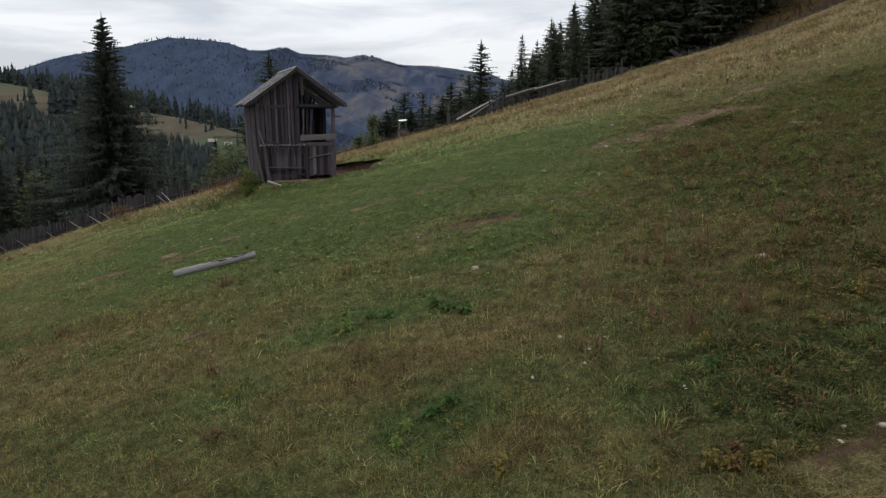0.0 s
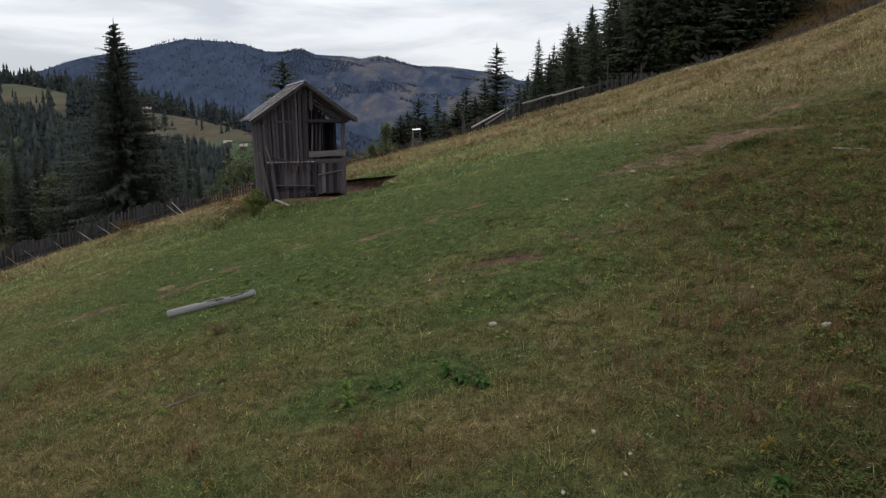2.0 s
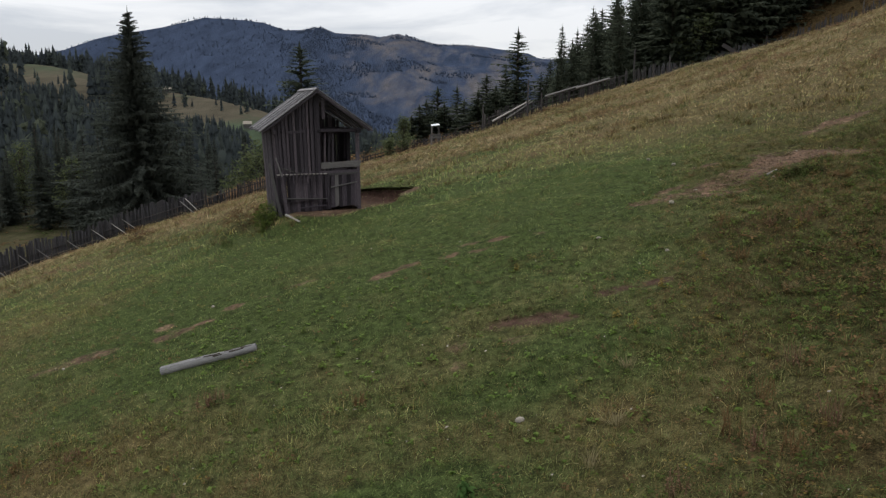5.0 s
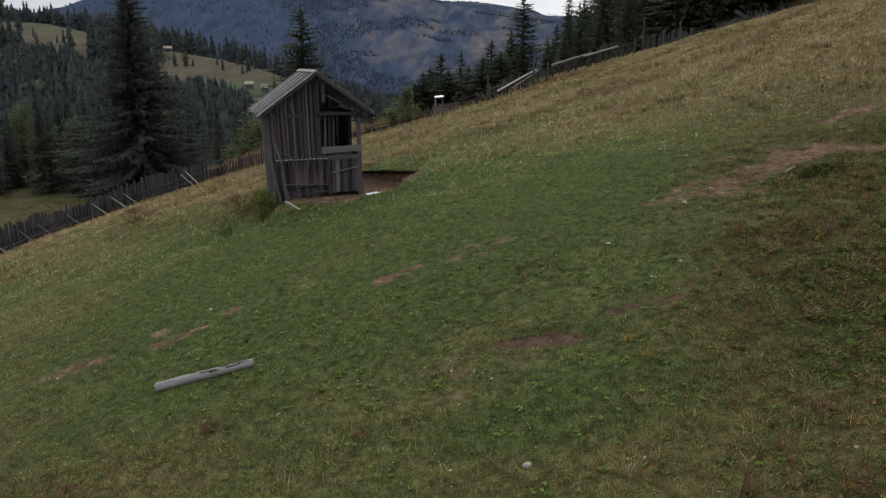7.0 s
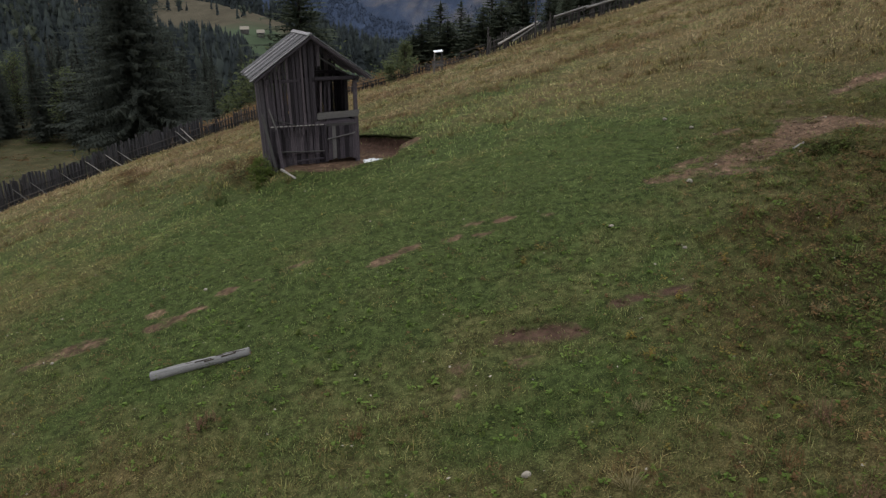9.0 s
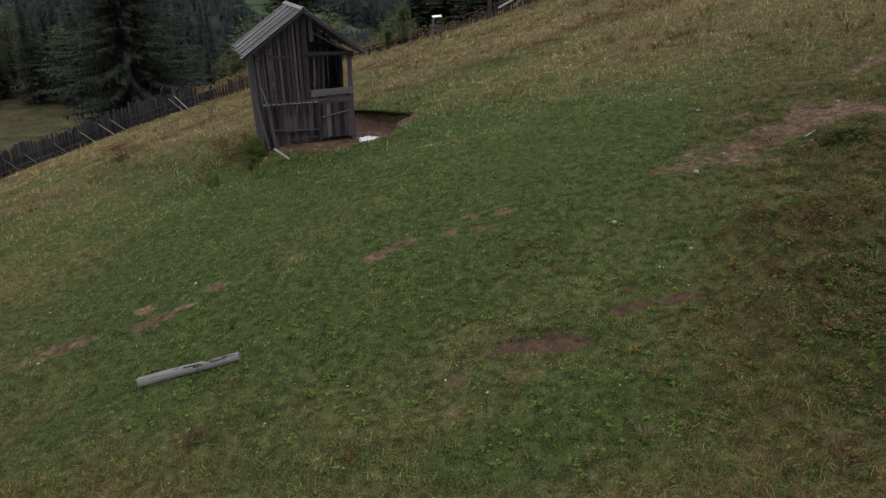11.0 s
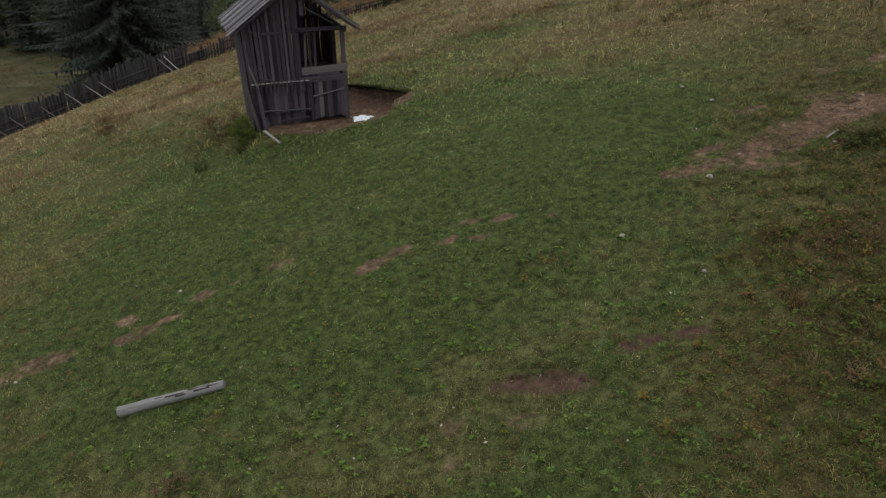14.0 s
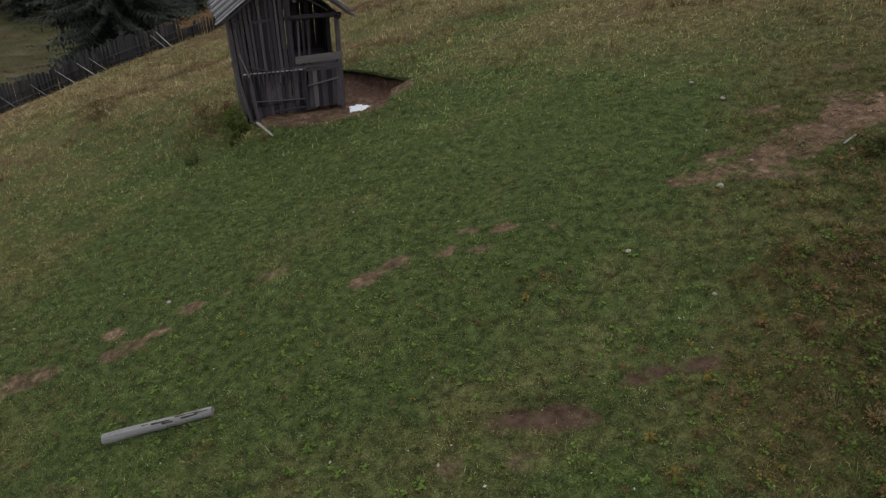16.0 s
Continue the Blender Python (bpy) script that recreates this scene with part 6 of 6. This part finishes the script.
# ---- grass ----
def grass(name, label, tufts, per, y0, y1, length, width, seed, segments=2, spread=0.09, mat=0.35):
    """Tufts of blades as one mesh; each tuft has its own tone, dryness and length."""
    g = np.random.RandomState(seed)
    ty = y0 + (y1 - y0) * g.rand(tufts * 2)
    half = 0.70 * ty + 2.5
    tx = (g.rand(tufts * 2) * 2 - 1) * half
    ok = g.rand(tufts * 2) < half / half.max()
    tx, ty = tx[ok][:tufts], ty[ok][:tufts]
    bare = zone_bare(tx, ty) + 0.25 * wavy(tx, ty, 0.23, 5.0)
    u, v = in_hut(tx, ty)
    inside = (u > -3.75) & (u < 0.15) & (v > -0.05) & (v < 3.3)
    ok = (g.rand(len(tx)) > np.clip(bare * 1.35, 0, 0.97)) & ~inside & (zone_wood_and_shade(tx, ty) < 0.5)
    tx, ty = tx[ok], ty[ok]
    m = len(tx)
    zd, zw, zr = zone_dry(tx, ty), zone_weed(tx, ty), zone_rank(tx, ty)
    patch = 0.6 * wavy(tx, ty, 0.9, 4.0) + 0.5 * wavy(tx, ty, 0.31, 8.0)
    lush = spots(tx, ty, [(-1.0, 34.5, 8.5, 6.5, 10, 1.0)])
    tdry = zd - 0.30 * lush + g.normal(0, 0.30, m) - 0.15 * zr - 0.30 * smooth(0.2, 0.8, wavy(tx, ty, 3.1, 5.0)) * smooth(28, 36, ty)
    # tone also paints shade between blades: darker on the near slope and in rank growth
    tone = np.clip(np.exp(g.normal(0.05, 0.33, m) - 0.20 * (1 - smooth(10, 20, ty)) + 0.50 * smooth(18, 33, ty) + 0.46 * lush + 0.20 * patch + 0.24 * wavy(tx * 0.7, ty, 2.6, 9.0) * smooth(27, 35, ty) - 0.45 * zr - 0.15 * spots(tx, ty, [(6.0, 24.0, 6.0, 5.0, 0, 1.0)])), 0.2, 2.4)
    tone = np.where(g.rand(m) < 0.07, 0.4 * tone, tone)
    rust = np.where(g.rand(m) < 0.03 + (0.30 + 0.55 * (ty > 33)) * zw * (1 - 0.6 * lush), g.uniform(0.4, 1.0, m), 0.0)
    tall = (0.55 + 0.9 * g.rand(m) ** 2) * (1 + 0.5 * (rust > 0) * (ty > 33)) * (0.75 + 0.55 * np.clip(zd, 0, 1)) * (1 + 0.35 * np.clip(patch, -1, 1))
    wide = spread * (0.5 + 1.1 * g.rand(m))
    comb = g.normal(0.3, 1.3, m)
    i = np.repeat(np.arange(m), per)
    n = len(i)
    gx, gy = g.normal(0, 1, n) * wide[i], g.normal(0, 1, n) * wide[i]
    x, y = tx[i] + gx, ty[i] + gy
    z = ground(x, y) - 0.012
    a = np.where(g.rand(n) < 0.55, np.arctan2(gy, gx), comb[i]) + g.normal(0, 0.5, n)
    ln = length * tall[i] * (0.5 + 0.8 * g.rand(n))
    stem = g.rand(n) < (0.012 + 0.05 * np.clip(tdry[i], 0, 1)) * (1 + (y < 15))
    ln = np.where(stem, ln * 1.9, ln)
    lay = np.where(stem, 0.25, mat + 1.1 * g.rand(n))
    wd = width * (0.65 + 0.7 * g.rand(n)) * np.where(stem, 0.55, 1.0)
    O = np.stack([np.cos(a) * ln * lay * 0.8, np.sin(a) * ln * lay * 0.8, ln / (1 + 0.9 * lay)], -1)
    b = a + 1.57 + g.uniform(-0.7, 0.7, n)
    S = np.stack([np.cos(b) * wd / 2, np.sin(b) * wd / 2, 0 * wd], -1)
    P = np.stack([x, y, z], -1)
    if segments == 2:
        M = O * np.array([0.42, 0.42, 0.68])
        V = np.stack([P - S, P + S, P + M + S * 0.85, P + M - S * 0.85, P + O], 1).reshape(-1, 3)
        j = np.arange(n)[:, None] * 5
        F = np.concatenate([j + [0, 1, 2], j + [0, 2, 3], j + [3, 2, 4]], 1).reshape(-1, 3)
        k = 5
    else:
        V = np.stack([P - S, P + S, P + O], 1).reshape(-1, 3)
        F = np.arange(n * 3).reshape(-1, 3)
        k = 3
    attrs = [(key, np.repeat(val[i], k)) for key, val in (("dry", tdry), ("tone", tone), ("rust", rust), ("pale", smooth(26, 38, ty + 6 * g.normal(0, 1, m))))]
    return tagged(new(name, mesh_from(name, V, F, BLADES, attrs)), label, "grass", kind="stuff")


grass("meadow_grass", "mixed green and dry blades of grazed meadow grass", 20500, 12, 5.5, 15.0, 0.125, 0.0062, 1, 2, 0.075, 0.6)
grass("meadow_grass", "short green grazed grass in the middle of the meadow", 52000, 11, 14.5, 29.0, 0.095, 0.0105, 2, 1, 0.095)
grass("meadow_grass", "long straw-coloured grass on the upper slope", 62000, 6, 28.5, 69.0, 0.19, 0.0155, 3, 1, 0.17)
grass("near_grass", "matted grass of the nearest slope", 9500, 15, 5.0, 10.0, 0.11, 0.0065, 4, 1, 0.07, 0.8)


def tussocks(name, label, count, blades, seed, plot, where, length, width, dry, rust, tone, reach=0.13, bare=0.3):
    """Thick arching clumps of rank grass and stalks as one mesh. where: x, y -> chance."""
    g = np.random.RandomState(seed)
    x = plot[0] + (plot[1] - plot[0]) * g.rand(count * 12)
    y = plot[2] + (plot[3] - plot[2]) * g.rand(count * 12)
    ok = (g.rand(len(x)) < where(x, y)) & (zone_bare(x, y) < bare) & (np.abs(x) < 0.68 * y + 2)
    x, y = x[ok][:count], y[ok][:count]
    m = len(x)
    size = 0.55 + 0.75 * g.rand(m) ** 1.5
    i = np.repeat(np.arange(m), blades)
    n = len(i)
    a = g.rand(n) * 6.283
    q = np.sqrt(g.rand(n)) * reach * size[i]
    px, py = x[i] + np.cos(a) * q, y[i] + np.sin(a) * q
    pz = ground(px, py) - 0.01
    ln = length * size[i] * (0.45 + 0.7 * g.rand(n))
    lean = 0.25 + 0.9 * g.rand(n) + 1.2 * q / reach
    b = a + g.normal(0, 0.6, n)
    O = np.stack([np.cos(b) * ln * 0.6 * lean, np.sin(b) * ln * 0.6 * lean, ln / (1 + 0.5 * lean)], -1)
    M = O * np.array([0.35, 0.35, 0.75])
    wd = width * (0.6 + 0.8 * g.rand(n))
    c = b + 1.57 + g.uniform(-0.7, 0.7, n)
    S = np.stack([np.cos(c) * wd / 2, np.sin(c) * wd / 2, 0 * wd], -1)
    P = np.stack([px, py, pz], -1)
    V = np.stack([P - S * 0.7, P + S * 0.7, P + M + S, P + M - S, P + O], 1).reshape(-1, 3)
    j = np.arange(n)[:, None] * 5
    F = np.concatenate([j + [0, 1, 2], j + [0, 2, 3], j + [3, 2, 4]], 1).reshape(-1, 3)
    each = [("dry", np.clip(g.normal(dry, 0.22, m), 0, 1)), ("tone", np.exp(g.normal(math.log(tone), 0.3, m))), ("rust", np.clip(g.normal(rust, 0.25, m), 0, 1)), ("pale", 0.3 * g.rand(m))]
    return tagged(new(name, mesh_from(name, V, F, BLADES, [(key, np.repeat(val[i], 5)) for key, val in each])), label, "grass", kind="stuff")


# grass that creeps into the worn ground, and the turf that overhangs the scrape
tussocks("path_tussocks", "short green tussocks creeping into the worn track", 260, 30, 57, (3.6, 14.0, 21.8, 28.5), lambda x, y: 0.7 * smooth(0.15, 0.4, zone_bare(x, y)) * smooth(-0.1, 0.25, wavy(x, y, 0.55, 8.0)), 0.10, 0.008, 0.32, 0.1, 0.8, 0.16, 0.9)
tussocks("scrape_tussocks", "short green tussocks breaking up the bare scrape", 60, 30, 58, (-1.2, 4.4, 15.0, 17.9), lambda x, y: 0.7 * smooth(0.15, 0.4, zone_bare(x, y)) * smooth(-0.2, 0.2, wavy(x, y, 0.35, 8.0)), 0.07, 0.007, 0.3, 0.1, 0.8, 0.10, 0.9)
tussocks("scrape_turf", "dark turf hanging over the upper edge of the scrape", 30, 24, 59, (0.35, 2.0, 16.7, 17.2), lambda x, y: np.exp(-((y - 17.08 + 0.35 * (x - 0.95) ** 2) / 0.05) ** 2), 0.08, 0.007, 0.3, 0.25, 0.6, 0.08, 0.9)
tussocks("track_clump", "dark green rank clump below the worn track", 26, 60, 60, (7.9, 9.2, 22.5, 23.2), lambda x, y: np.exp(-((x - 8.5) / 0.45) ** 2 - ((y - 22.9) / 0.2) ** 2), 0.26, 0.011, 0.2, 0.05, 0.5, 0.16, 0.9)
RANK_PLOT = (1.0, 16.0, 6.0, 27.0)
tussocks("rank_tussocks", "dark green rank tussocks on the rough part of the slope", 1500, 34, 51, RANK_PLOT, lambda x, y: 0.9 * zone_rank(x, y), 0.18, 0.0085, 0.3, 0.0, 0.85)
tussocks("dry_tussocks", "olive and brown withered tussocks on the rough part of the slope", 900, 30, 52, RANK_PLOT, lambda x, y: 0.8 * zone_rank(x, y), 0.19, 0.008, 0.7, 0.35, 0.85)
tussocks("slope_tussocks", "straw-coloured tussocks on the upper slope", 2400, 16, 53, (-26, 42, 30, 66), lambda x, y: 0.5 * zone_dry(x, y) * smooth(-0.2, 0.6, wavy(x, y, 1.7, 4.0)), 0.42, 0.022, 0.85, 0.15, 0.95, 0.28)


def fallen_leaves(count, seed):
    g = np.random.RandomState(seed)
    y = 6 + 30 * g.rand(count)
    x = (g.rand(count) * 2 - 1) * (0.6 * y + 1)
    z = ground(x, y) + 0.03 + 0.04 * g.rand(count)
    a = g.rand(count) * 6.283
    s = 0.016 + 0.022 * g.rand(count) ** 2
    O = np.stack([np.cos(a) * s, np.sin(a) * s, g.uniform(-0.4, 0.4, count) * s], -1)
    W = np.stack([-np.sin(a) * s * 0.6, np.cos(a) * s * 0.6, g.uniform(-0.3, 0.3, count) * s], -1)
    C = np.stack([x, y, z], -1)
    V = np.stack([C - O, C + W, C + O, C - W], 1).reshape(-1, 3)
    return tagged(new("fallen_leaves", mesh_from("fallen_leaves", V, np.arange(len(V)).reshape(-1, 4), STONE)), "small pale fallen leaves and chips in the grass", "leaves", kind="stuff")


fallen_leaves(420, 31)
